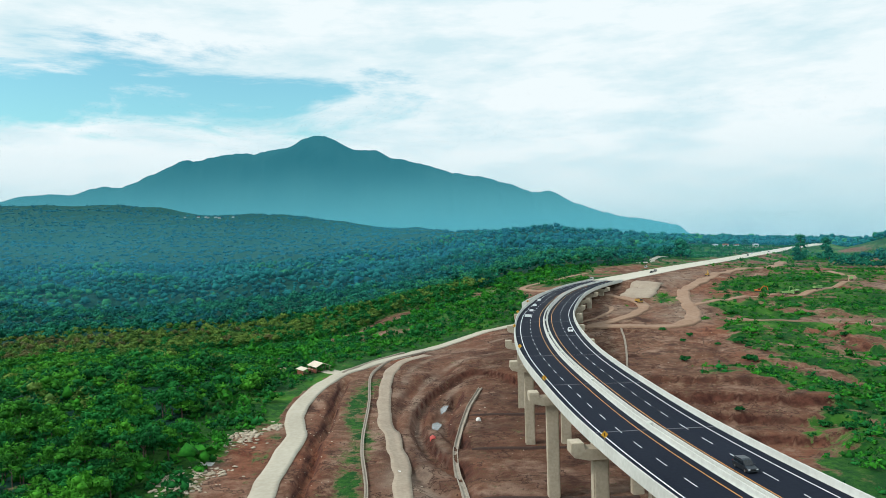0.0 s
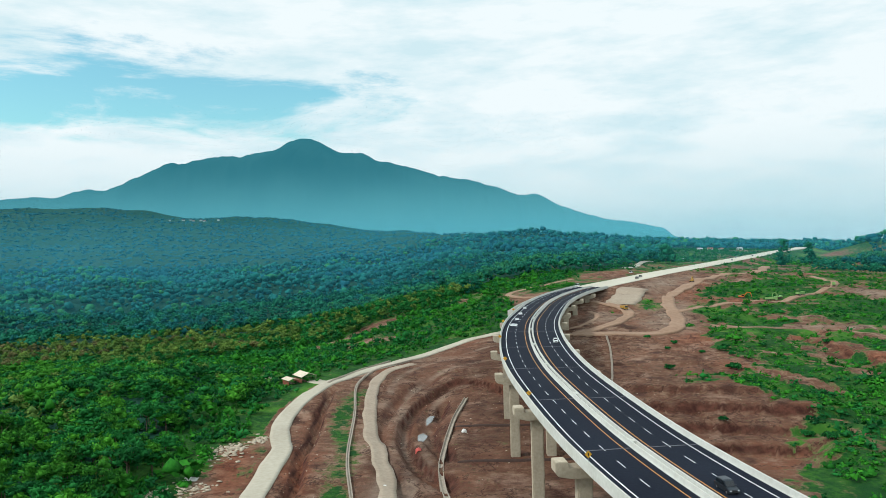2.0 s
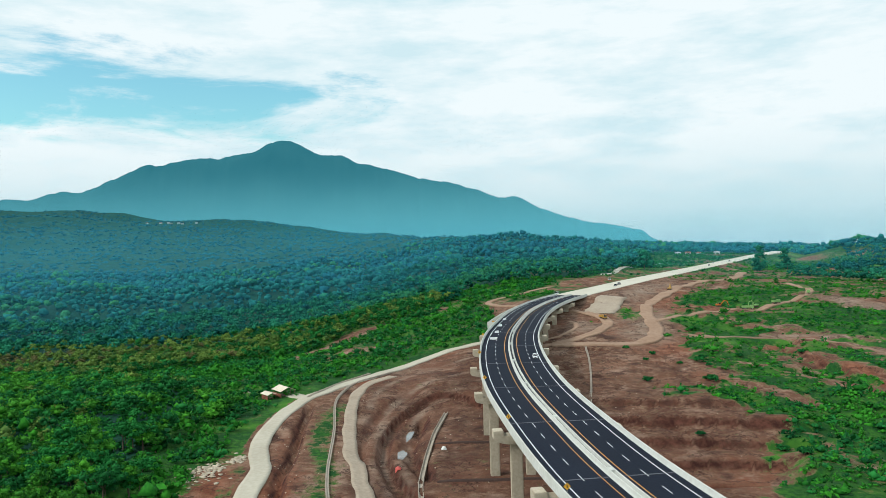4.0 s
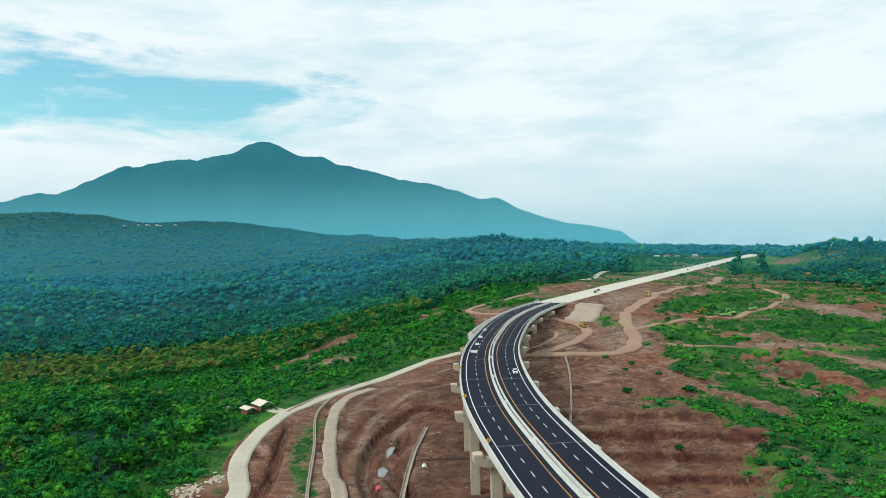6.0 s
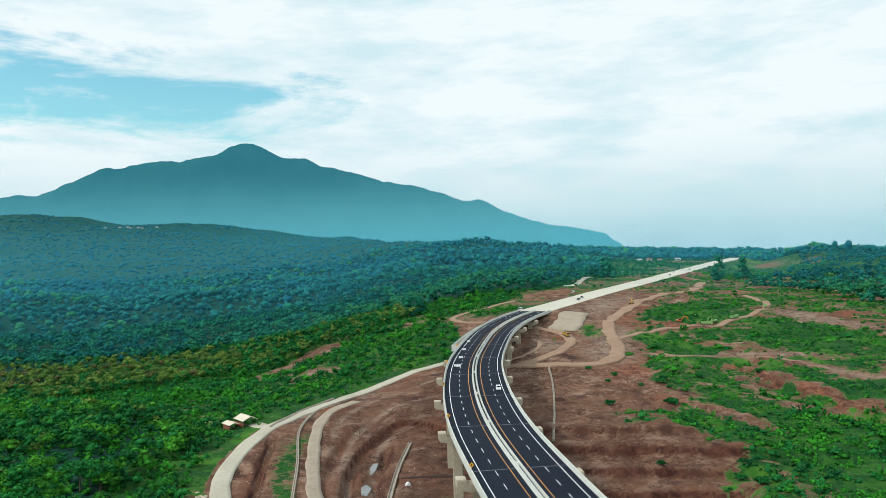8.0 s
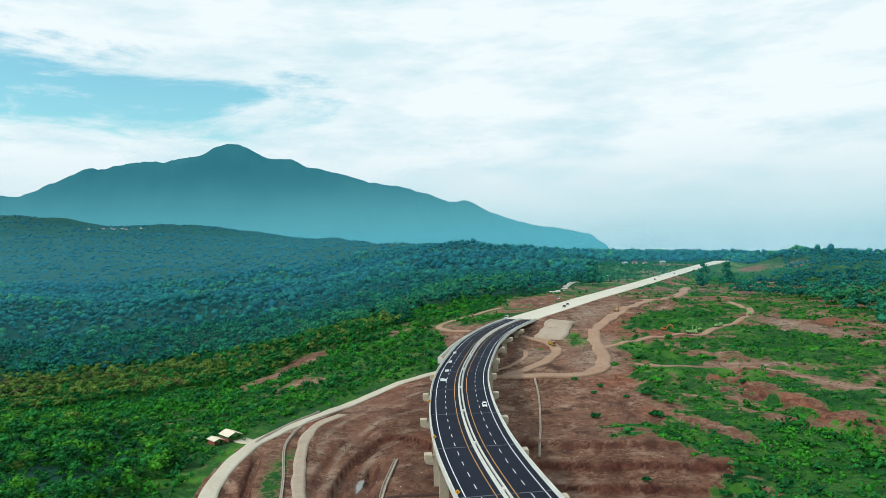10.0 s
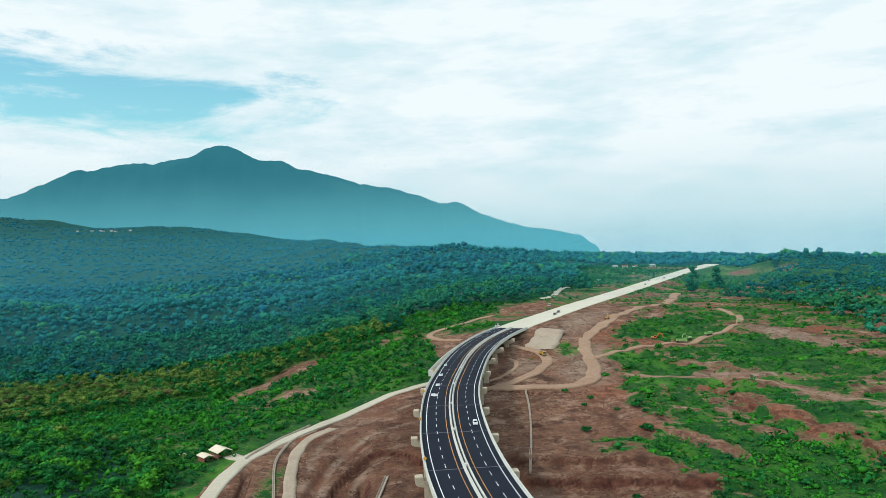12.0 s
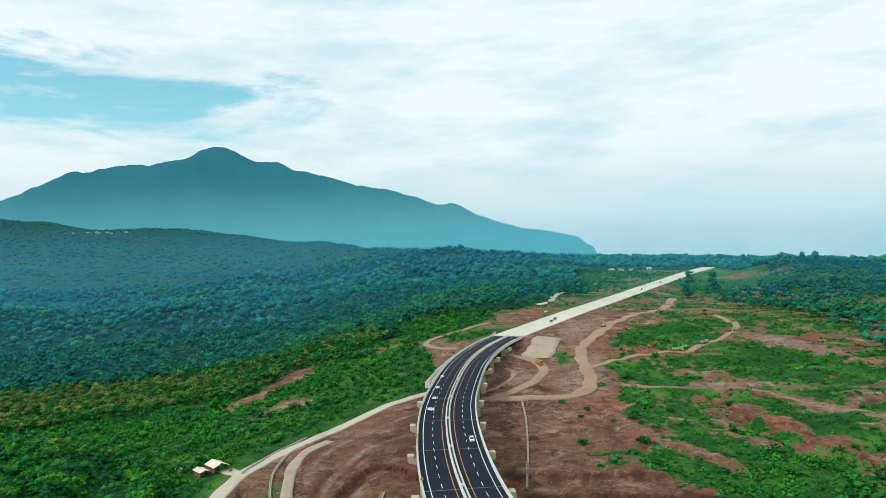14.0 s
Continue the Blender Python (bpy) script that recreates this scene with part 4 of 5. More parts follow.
# standing trees built one by one
def tree_kinds():
    made = []
    for k in range(6):
        rad, tall = ((4.2, 9.0), (5.6, 11.5), (3.4, 7.5))[k % 3]
        root = thing("tree", ["leafy green broadleaf tree in dense wood", "tall spreading green tree above undergrowth", "olive-tinged tree with thinning leaves"][k % 3], "tree", "trees of the near wood")
        bm = bmesh.new()
        for j in range(5):
            a = j * 1.257 + k
            lean = 0.0 if j == 0 else 1.0
            p0 = Vector((0, 0, 0 if j == 0 else tall * 0.42))
            p1 = Vector((math.cos(a) * rad * 0.55 * lean, math.sin(a) * rad * 0.55 * lean, tall * (0.72 if j else 0.66)))
            m = Matrix.Translation((p0 + p1) / 2) @ (p1 - p0).to_track_quat("Z", "Y").to_matrix().to_4x4()
            bmesh.ops.create_cone(bm, cap_ends=True, segments=6, radius1=0.24 if j == 0 else 0.11, radius2=0.12 if j == 0 else 0.04, depth=(p1 - p0).length, matrix=m)
        part("trunk", from_bm("trunk", bm, M_BARK), root)
        n = (18, 24, 14)[k % 3]
        d = RNG.normal(size=(n, 3))
        d /= np.linalg.norm(d, axis=1)[:, None]
        d *= RNG.uniform(0.35, 0.95, (n, 1))
        d[:, 2] = np.abs(d[:, 2]) * 1.0 - 0.22
        c = d * rad + np.array([0, 0, tall - 0.8 * rad])
        r = rad * RNG.uniform(0.18, 0.34, n)
        co, fc = joined(clumps(c, r * 0.75, 0.65, 0.45), sprays(c, r, 0.42, 34))
        part("crown", big_mesh("crown", co, fc, M_TREE[(0, 1, 0, 1, 0, 2)[k]]), root)
        made.append(root)
    return made


KINDS = tree_kinds()
used = set()
zs = land(single[:, 0], single[:, 1])
for k, ((x, y), z) in enumerate(zip(single, zs)):
    j = int(RNG.choice(6, p=[0.26, 0.2, 0.22, 0.16, 0.1, 0.06]))
    m = pose(x, y, z - 0.1, 0, 0, float(RNG.uniform(0, 360)))
    s = float(RNG.uniform(0.75, 1.2))
    if j not in used:
        used.add(j)
        ob = KINDS[j]
    else:
        ob = copy_thing(KINDS[j], m)
    ob.matrix_basis = m @ Matrix.Diagonal((s, s, s * float(RNG.uniform(0.85, 1.1)), 1))
for j in range(6):
    if j not in used:
        KINDS[j].matrix_basis = pose(-120 - 6 * j, 300, float(land(-120 - 6 * j, 300)) - 0.1)

tone = lattice(rest[:, 0] / 26, rest[:, 1] / 26, 63) + 0.7 * RNG.normal(size=len(rest))
for name, sel, mt in (("near_wood_bright", tone > 0.1, M_LEAF), ("near_wood_deep", (tone <= 0.1) & (tone > -1.15), M_LEAF_DEEP), ("near_wood_olive", tone <= -1.15, M_LEAF_OLIVE)):
    q = rest[sel]
    size = 2.4 + 3.4 * RNG.uniform(0, 1, len(q)) ** 1.6
    stuff(name, "dense mixed green wood on a slope", "wood", crowns(q, size, size * 1.4 + RNG.uniform(1, 4.0, len(q)), 7, 0.65, 0.13, 12), mt)

# scrub between the side road and the belt of thin trees
p = scatter(-330, 130, 120, 770, 4.6)
sx = np.interp(p[:, 1], SIDE[:, 1], SIDE[:, 0])
west = (p[:, 0] < sx - 6) & (p[:, 1] < 455) | (p[:, 1] > 462 + 0.5 * (p[:, 0] - 60)) & (p[:, 0] < main_x(p[:, 1]) - 22 - 34 * sstep(580, 640, p[:, 1])) & (p[:, 1] > 440)
p = p[west & in_wedge(p) & ((p[:, 1] < belt_y(p[:, 0]) + 10) | (p[:, 0] > 20) & (p[:, 1] < 765)) & (p[:, 0] > -170 - 0.7 * np.maximum(0, p[:, 1] - 330))]
w = bare_at(p)
verge = np.minimum(near_line(p[:, 0], p[:, 1], SIDE)[0], near_line(p[:, 0], p[:, 1], MAIN)[0])
p = p[(w < 0.34) & (RNG.uniform(size=len(p)) < 0.15 + 0.85 * sstep(6, 20, verge)) & (verge > 7) & clear_of(p, spline([(125, 655), (88, 629), (66, 606), (62, 585), (84, 552)]), 5)]
tone = lattice(p[:, 0] / 18, p[:, 1] / 18, 64) + 0.5 * RNG.normal(size=len(p))
for name, sel, mt in (("scrub_bright", tone > -0.1, M_SCRUB), ("scrub_deep", tone <= -0.1, M_LEAF_DEEP)):
    q = p[sel]
    size = (1.1 + 2.1 * RNG.uniform(0, 1, len(q)) ** 2) * np.where(RNG.uniform(size=len(q)) < 0.07, 1.8, 1.0)
    stuff(name, "lush green scrub and young trees", "scrub", crowns(q, size, size * 1.25, 2, 0.75, 0.27, 12), mt)

# belt of thin yellowing trees
p = scatter(-560, 30, 480, 800, 6.0)
dy = p[:, 1] - belt_y(p[:, 0])
p = p[(np.abs(dy + 8) < 58 + 16 * lattice(p[:, 0] / 40, p[:, 1] / 40, 65)) & in_wedge(p) & (bare_at(p) < 0.5)]
tone = lattice(p[:, 0] / 55, p[:, 1] / 40, 66) + 0.55 * RNG.normal(size=len(p)) - np.abs(p[:, 1] - belt_y(p[:, 0])) / 80 + 0.1
for name, sel, mt in (("thin_wood_olive", (tone > -0.75) & (tone <= 0.62), M_LEAF_OLIVE), ("thin_wood_brown", tone > 0.62, M_LEAF_BROWN), ("thin_wood_green", tone <= -0.75, M_LEAF_DEEP)):
    q = p[sel]
    size = RNG.uniform(2.6, 4.6, len(q))
    stuff(name, "belt of thin yellowing trees along a crest", "wood", crowns(q, size, size * 1.5 + RNG.uniform(2, 5, len(q)), 6, 0.8, 0.14, 11), mt)

# deep wood beyond, to the far hills


def wood_mask(p):
    """Where the closed wood stands, beyond the belt and round the new road."""
    x, y = p[:, 0], p[:, 1]
    cx = main_x(y)
    n = lattice(x / 60, y / 60, 67)
    west = (y > belt_y(x) + 32 + 12 * n) & (x < cx - 74 - 14 * n - 0.35 * np.maximum(0, y - 900)) & (y < 1500)
    west |= (x < -300) & (y > 500) & (y > belt_y(x) + 30)
    east = (x > np.interp(y, [330, 468, 619, 863, 1000, 1100, 1300], [330, 364, 402, 470, 580, 650, 760]) + 14 * n) & (y > 330) & (x > cx + 40) & (y < 1500)
    north = y >= 1500 + 60 * n
    east &= (lattice(x / 70, y / 45, 76) + 0.5 * lattice(x / 25, y / 20, 77) > -0.25) | (x > 900) | (y > 1050)
    return (west | east | north) & (bare_at(p) < 0.5)


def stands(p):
    """Which stand each tree belongs to: painted haze turns leaves from green to bluer towards the hills, mixed where
    they meet.
    """
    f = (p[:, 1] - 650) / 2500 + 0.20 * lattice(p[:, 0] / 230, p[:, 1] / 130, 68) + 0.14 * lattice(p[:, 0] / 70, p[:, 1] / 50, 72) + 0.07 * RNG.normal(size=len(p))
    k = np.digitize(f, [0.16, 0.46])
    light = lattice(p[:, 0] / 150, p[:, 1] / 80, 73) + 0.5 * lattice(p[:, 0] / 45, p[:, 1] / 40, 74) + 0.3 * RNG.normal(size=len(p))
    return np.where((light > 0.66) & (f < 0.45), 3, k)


# the bluer stands carry the haze of distance in their leaf colour
STANDS = ((M_LEAF_FAR, "dense dark green tropical forest"), (M_LEAF_MID, "dense tropical forest, leaves tinted blue for haze"), (M_LEAF_HILL, "forest on far hills, leaves tinted blue for haze"), (M_LEAF_PALE, "lighter green trees among dense forest"))
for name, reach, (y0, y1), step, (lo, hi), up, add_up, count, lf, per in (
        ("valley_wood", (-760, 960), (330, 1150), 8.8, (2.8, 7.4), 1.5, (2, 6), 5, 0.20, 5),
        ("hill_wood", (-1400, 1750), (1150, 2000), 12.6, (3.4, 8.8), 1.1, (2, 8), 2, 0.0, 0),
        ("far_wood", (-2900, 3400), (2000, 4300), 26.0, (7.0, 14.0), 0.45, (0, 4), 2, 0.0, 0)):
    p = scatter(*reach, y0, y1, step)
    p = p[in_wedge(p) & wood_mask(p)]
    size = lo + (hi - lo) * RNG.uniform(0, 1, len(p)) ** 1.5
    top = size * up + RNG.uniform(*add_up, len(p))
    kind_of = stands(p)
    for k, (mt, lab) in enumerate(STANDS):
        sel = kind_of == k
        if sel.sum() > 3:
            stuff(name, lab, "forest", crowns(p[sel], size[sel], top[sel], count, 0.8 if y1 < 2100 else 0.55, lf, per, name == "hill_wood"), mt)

# scrub on the eastern slopes
p = scatter(70, 700, 150, 1150, 3.6)
w = bare_at(p)
cl = RNG.uniform(size=len(p))
n = lattice(p[:, 0] / 24, p[:, 1] / 16, 69)
ok = (p[:, 0] > main_x(p[:, 1]) + 18) & in_wedge(p) & (w < 0.46) & (cl < np.clip(0.85 + 0.6 * n, 0.15, 1)) & ((p[:, 1] < 640) | (cl < 0.5))
ok |= (p[:, 0] > main_x(p[:, 1]) + 30) & in_wedge(p) & (w < 0.9) & (cl < 0.05 * (p[:, 1] > 300))
p = p[ok]
for ln, gap in (([(80, 423), (126, 420), (153, 465), (160, 500), (172, 535), (199, 578), (252, 653), (314, 721), (378, 835)], 8), ([(156, 474), (202, 501), (233, 506), (271, 533), (306, 564), (332, 611), (341, 664)], 6),
                ([(58, 424), (82, 426), (117, 457), (129, 487), (112, 520)], 6), ([(165, 439), (192, 421), (238, 417), (276, 359)], 4), ([(135, 512), (143, 536), (155, 562)], 13)):
    p = p[clear_of(p, spline(ln), gap)]
tone = lattice(p[:, 0] / 20, p[:, 1] / 14, 70) + 0.5 * RNG.normal(size=len(p))
for name, sel, mt in (("slope_scrub_bright", tone > -0.15, M_SCRUB), ("slope_scrub_deep", tone <= -0.15, M_LEAF_DEEP)):
    q = p[sel]
    size = (0.8 + 1.3 * RNG.uniform(0, 1, len(q)) ** 2) * np.where(q[:, 1] < 320, 1.5, 1.0) * np.where(RNG.uniform(size=len(q)) < 0.05, 2.0, 1.0)
    stuff(name, "patches of green scrub on red soil", "scrub", crowns(q, size, size * 0.95, 2, 0.6, 0.30, 8), mt)

# scrub on the verges of the new road
p = scatter(100, 720, 570, 1500, 5.0)
dm, _ = near_line(p[:, 0], p[:, 1], MAIN[K_END:])
ok = (dm > 19) & (dm < 84 + 0.3 * np.maximum(0, p[:, 1] - 900)) & (bare_at(p) < 0.45) & (p[:, 0] < main_x(p[:, 1])) & (RNG.uniform(size=len(p)) < 0.04 + 0.5 * sstep(40, 75, dm) + 0.25 * lattice(p[:, 0] / 25, p[:, 1] / 25, 75))
p = p[ok]
p = p[clear_of(p, spline([(200, 770), (217, 800), (262, 900)]), 6) & clear_of(p, spline([(125, 655), (88, 629), (66, 606)]), 5)]
size = RNG.uniform(1.0, 3.0, len(p))
stuff("verge_scrub", "low scrub on the verge of the new road", "scrub", crowns(p, size, size * 1.3, 2, 0.75, 0.30, 6), M_LEAF_DEEP)

# young trees along the eastern wood's edge
p = scatter(400, 520, 560, 900, 7.0)
p = p[(np.abs(p[:, 0] - 450 - 12 * lattice(p[:, 1] / 30, p[:, 0] * 0, 71)) < 26) & (bare_at(p) < 0.5)]
size = RNG.uniform(2.5, 4.5, len(p))
stuff("edge_wood", "dark young trees along the wood's edge", "wood", crowns(p, size, size * 1.8 + 2, 4, 0.9, 0.22, 9), M_LEAF_FAR)


M_BUSH = leaf("bush_leaf", "deep", 0.05, 9, island=0.5, single=0.6)


def bush(label):
    """A low rounded bush: short stems under a crown of leaf lumps."""
    root = thing("bush", label, "bush", "bushes on the bare slope")
    bm = bmesh.new()
    for j in range(4):
        a = j * 1.6
        m = Matrix.Translation((math.cos(a) * 0.3, math.sin(a) * 0.3, 0.5)) @ Matrix.Rotation(0.5, 4, Vector((-math.sin(a), math.cos(a), 0)))
        bmesh.ops.create_cone(bm, cap_ends=True, segments=5, radius1=0.07, radius2=0.03, depth=1.3, matrix=m)
    part("stem", from_bm("stem", bm, M_BARK), root)
    n = 16
    an, rr = RNG.uniform(0, 2 * math.pi, n), 1.7 * np.sqrt(RNG.uniform(0, 1, n))
    c = np.column_stack([rr * np.cos(an), rr * np.sin(an), 0.5 + (1.8 - 0.5 * rr) * RNG.uniform(0.3, 1.0, n)])
    r = RNG.uniform(0.4, 0.75, n)
    co, fc = joined(clumps(c, r * 0.75, 0.8, 0.4), sprays(c, r, 0.3, 26))
    part("crown", big_mesh("crown", co, fc, M_BUSH), root)
    return root


shrub = bush("rounded dark green bush on bare red soil")
BUSHES = [(111, 347, 1.3), (119, 409, 1.0), (129, 395, 1.0), (139, 343, 1.8), (104, 266, 0.9), (129, 255, 1.1), (131, 243, 1.3), (209, 392, 1.1), (164, 398, 0.9), (147, 377, 1.4),
          (151, 382, 1.3), (122, 384, 0.8), (136, 373, 0.8), (171, 383, 1.0), (230, 317, 1.0), (149, 368, 1.0)]
for k, (x, y, sc) in enumerate(BUSHES):
    m = pose(x, y, float(land(x, y)) - 0.1, 0, 0, 67.0 * k)
    ob = copy_thing(shrub, m) if k else shrub
    ob.matrix_basis = m @ Matrix.Diagonal((sc, sc, sc * 0.9, 1))

M_LONE = leaf("lone_tree_leaf", "far", 0.05, 9, island=0.5, single=0.3)


# lone tall trees beside the new road
def lone_tree(x, y, rad, tall, label, name="tall_tree"):
    root = thing(name, label, "tree", "lone trees by the new road")
    root.location = (x, y, float(land(x, y)) - 0.2)
    bm = bmesh.new()
    bmesh.ops.create_cone(bm, cap_ends=True, segments=8, radius1=0.5, radius2=0.15, depth=tall * 0.9, matrix=Matrix.Translation((0, 0, tall * 0.45)))
    for j in range(6):
        a = j * 2.4
        p0, p1 = Vector((0, 0, tall * (0.3 + 0.08 * j))), Vector((math.cos(a) * rad * 0.7, math.sin(a) * rad * 0.7, tall * (0.4 + 0.09 * j)))
        m = Matrix.Translation((p0 + p1) / 2) @ (p1 - p0).to_track_quat("Z", "Y").to_matrix().to_4x4()
        bmesh.ops.create_cone(bm, cap_ends=True, segments=5, radius1=0.16, radius2=0.05, depth=(p1 - p0).length, matrix=m)
    part("trunk", from_bm("trunk", bm, M_BARK), root)
    n = 34
    zz = RNG.uniform(0.18, 1.0, n)
    rr = rad * np.sqrt(np.clip(1.05 - zz, 0.05, 1)) * RNG.uniform(0.2, 0.95, n)
    an = RNG.uniform(0, 2 * math.pi, n)
    c = np.column_stack([rr * np.cos(an), rr * np.sin(an), zz * tall])
    r = rad * RNG.uniform(0.2, 0.36, n)
    co, fc = joined(clumps(c, r * 0.8, 0.8, 0.4), sprays(c, r, 0.8, 22))
    part("crown", big_mesh("crown", co, fc, M_LONE), root)


lone_tree(414, 868, 10.5, 31, "tall dark tree standing beside the haul road")
lone_tree(402, 850, 9.0, 17, "dark bushy tree beside the haul road")
lone_tree(478, 935, 9.5, 28, "tall dark tree above a red cutting")
lone_tree(466, 905, 8.0, 16, "dark bushy tree above a red cutting")
lone_tree(272, 858, 12, 21, "broad dark tree on the verge of the road")
lone_tree(282, 872, 8.0, 13, "rounded dark tree on the verge of the road")
lone_tree(30, 660, 8.5, 17, "broad dark tree standing above scrub")
lone_tree(40, 672, 6.5, 13, "rounded dark tree standing above scrub")

# ---- viaduct fittings ----
M_SIGN = mat("yellow_sign", (0.75, 0.40, 0.03), 0.5, (0.62, 0.32, 0.03), 1.0, 0.5)
M_STEEL = mat("galvanised_steel", (0.45, 0.46, 0.47), 0.45, (0.32, 0.33, 0.34), 2.0, 0.6, metal=0.8)
M_JOINT = mat("joint_seal", (0.12, 0.125, 0.15), 0.7, (0.07, 0.075, 0.09), 0.5, 0.8)
M_BLACK = mat("black_paint", (0.02, 0.02, 0.022), 0.5, (0.012, 0.012, 0.013), 1.0, 0.5)


def prism(name, prof, half, material, bevel=0.0, axis="x"):
    """A side profile of (along, up) points, carried across from -half to half."""
    bm = bmesh.new()
    a = [bm.verts.new((-half, y, z)) for y, z in prof]
    b = [bm.verts.new((half, y, z)) for y, z in prof]
    n = len(prof)
    bm.faces.new(a)
    bm.faces.new(b[::-1])
    for k in range(n):
        bm.faces.new((a[k], b[k], b[(k + 1) % n], a[(k + 1) % n]))
    bmesh.ops.recalc_face_normals(bm, faces=bm.faces)
    if bevel:
        bmesh.ops.bevel(bm, geom=bm.edges[:], offset=bevel, segments=2, affect="EDGES")
    return from_bm(name, bm, material)


def cyl(name, r, depth, material, axis="z", seg=14, at=(0, 0, 0), r2=None):
    bm = bmesh.new()
    m = Matrix.Translation(at)
    if axis == "x":
        m = m @ pose(0, 0, 0, 0, 90, 0)
    if axis == "y":
        m = m @ pose(0, 0, 0, 90, 0, 0)
    bmesh.ops.create_cone(bm, cap_ends=True, segments=seg, radius1=r, radius2=r if r2 is None else r2, depth=depth, matrix=m)
    return from_bm(name, bm, material)


for s in BENTS:
    for side in (-1, 1):
        x, y, r = on_main(s, side * 6.5)
        bm = box(0, 0, 0, 10.7, 0.45, 0.02)
        bmesh.ops.rotate(bm, verts=bm.verts, cent=(0, 0, 0), matrix=Matrix.Rotation(side * 0.0046, 3, "Y"))
        ob = part("expansion_joint", from_bm("expansion_joint", bm, M_JOINT), viaduct, "grey expansion joint")
        ob.matrix_basis = pose(x, y, DECK_Z - 0.022, 0, 0, r)
box_me = from_bm("junction_box", box(0, 0, 0.55, 0.9, 1.8, 1.15, 0.06), M_BARRIER)
for s in BENTS:
    x, y, r = on_main(s + 2.0, 0)
    ob = part("junction_box", box_me, viaduct, "pale concrete pedestal in the median")
    ob.matrix_basis = pose(x, y, DECK_Z - 0.2, 0, 0, r)
# a dark fill closes the gap between the two median barriers
co, fc = sweep(VL, VN, [(-0.29, -0.28), (-0.29, 0.30), (0.29, 0.30), (0.29, -0.28)], DECK_Z)
part("median_fill", mesh("median_fill", co, fc, mat("dark_median_gap", (0.06, 0.065, 0.07), 0.9, (0.03, 0.03, 0.035), 0.3, 0.9)), viaduct, "dark fill in the gap between the median barriers")

# a widened bay outside the western parapet
k0, k1 = int(np.argmin(np.abs(MAIN[:, 1] - 392))), int(np.argmin(np.abs(MAIN[:, 1] - 488)))
bl, bn = MAIN[k0:k1 + 1], MAIN_N[k0:k1 + 1]
u = np.linspace(0, 1, len(bl))
outer = bl - bn * (16.6 - 3.6 * u[:, None])
on = normals(outer)
co, fc = sweep(outer, on, [(0.0, 0.75), (0.3, 0.75), (0.3, -1.2), (0.0, -1.2)], DECK_Z)
part("bay_parapet", mesh("bay_parapet", co, fc, M_BARRIER), viaduct, "pale parapet of a widened bay")
w = 16.6 - 3.6 * u - 12.8
co = np.zeros((len(bl), 2, 3))
co[:, 0, :2], co[:, 1, :2] = bl - bn * 12.8, outer
co[..., 2] = DECK_Z - 0.9
fc = [(2 * i, 2 * i + 1, 2 * i + 3, 2 * i + 2) for i in range(len(bl) - 1)]
part("bay_floor", mesh("bay_floor", co.reshape(-1, 3), fc, M_PIER), viaduct, "grey concrete bay floor")
x, y, r = on_main(float(S[k0]), -14.7)
ob = part("bay_end", from_bm("bay_end", box(0, 0, -0.9, 4.2, 0.5, 3.4, 0.05), M_BARRIER), viaduct, "pale end wall of the bay")
ob.matrix_basis = pose(x, y, DECK_Z, 0, 0, r)

# abutment at the far end
x, y, r = on_main(float(S[K_END]) - 0.8, 0)
ob = part("abutment", from_bm("abutment", box(0, 0, -4.0, 25.0, 1.6, 7.2, 0.1), M_PIER), viaduct, "concrete abutment wall")
ob.matrix_basis = pose(x, y, DECK_Z - 0.35, 0, 0, r)


def chevron_sign():
    root = thing("road_sign", "yellow diamond warning sign on the viaduct parapet", "road sign", "signs on the parapet")
    bm = box(0, 0, 0, 0.95, 0.05, 0.95, 0.01)
    bmesh.ops.rotate(bm, verts=bm.verts, cent=(0, 0, 0), matrix=Matrix.Rotation(radians(45), 3, "Y"))
    bmesh.ops.translate(bm, verts=bm.verts, vec=(0, 0, 1.25))
    part("panel", from_bm("panel", bm, M_SIGN), root)
    bm = box(0, -0.035, 1.25, 0.16, 0.02, 0.6)
    part("arrow", from_bm("arrow", bm, M_BLACK), root, "black arrow bar")
    part("post", cyl("post", 0.045, 1.5, M_STEEL, at=(0, 0.06, 0.55)), root)
    return root


sign = chevron_sign()
s_sign = float(np.interp(129, MAIN[:, 1], S))
for k in range(6):
    x, y, r = on_main(s_sign + 51 * k, -12.42)
    m = pose(x, y, DECK_Z + 1.05, 0, 0, r)
    if k == 0:
        sign.matrix_basis = m
    else:
        copy_thing(sign, m)

M_PLASTIC = mat("white_plastic", (0.82, 0.84, 0.84), 0.45, (0.70, 0.72, 0.72), 1.0, 0.5)


def road_block():
    root = thing("road_barrier", "white plastic water barrier standing on the asphalt", "barrier", "road barriers on the viaduct")
    part("body", prism("body", [(-0.35, 0), (0.35, 0), (0.30, 0.25), (0.14, 0.45), (0.12, 1.0), (-0.12, 1.0), (-0.14, 0.45), (-0.30, 0.25)], 0.95, M_PLASTIC, 0.03), root)
    part("foot", from_bm("foot", box(0, 0, 0.05, 2.0, 0.8, 0.1, 0.02), M_PLASTIC), root)
    return root


rb = road_block()
for k, (x, y) in enumerate([(37.6, 333.5), (36.6, 334.5), (41.3, 357.0), (46.0, 382.5), (52.0, 412.0)]):
    m = pose(x, y, DECK_Z - 0.03, 0, 0, 8 + 5 * k)
    if k == 0:
        rb.matrix_basis = m
    else:
        copy_thing(rb, m)


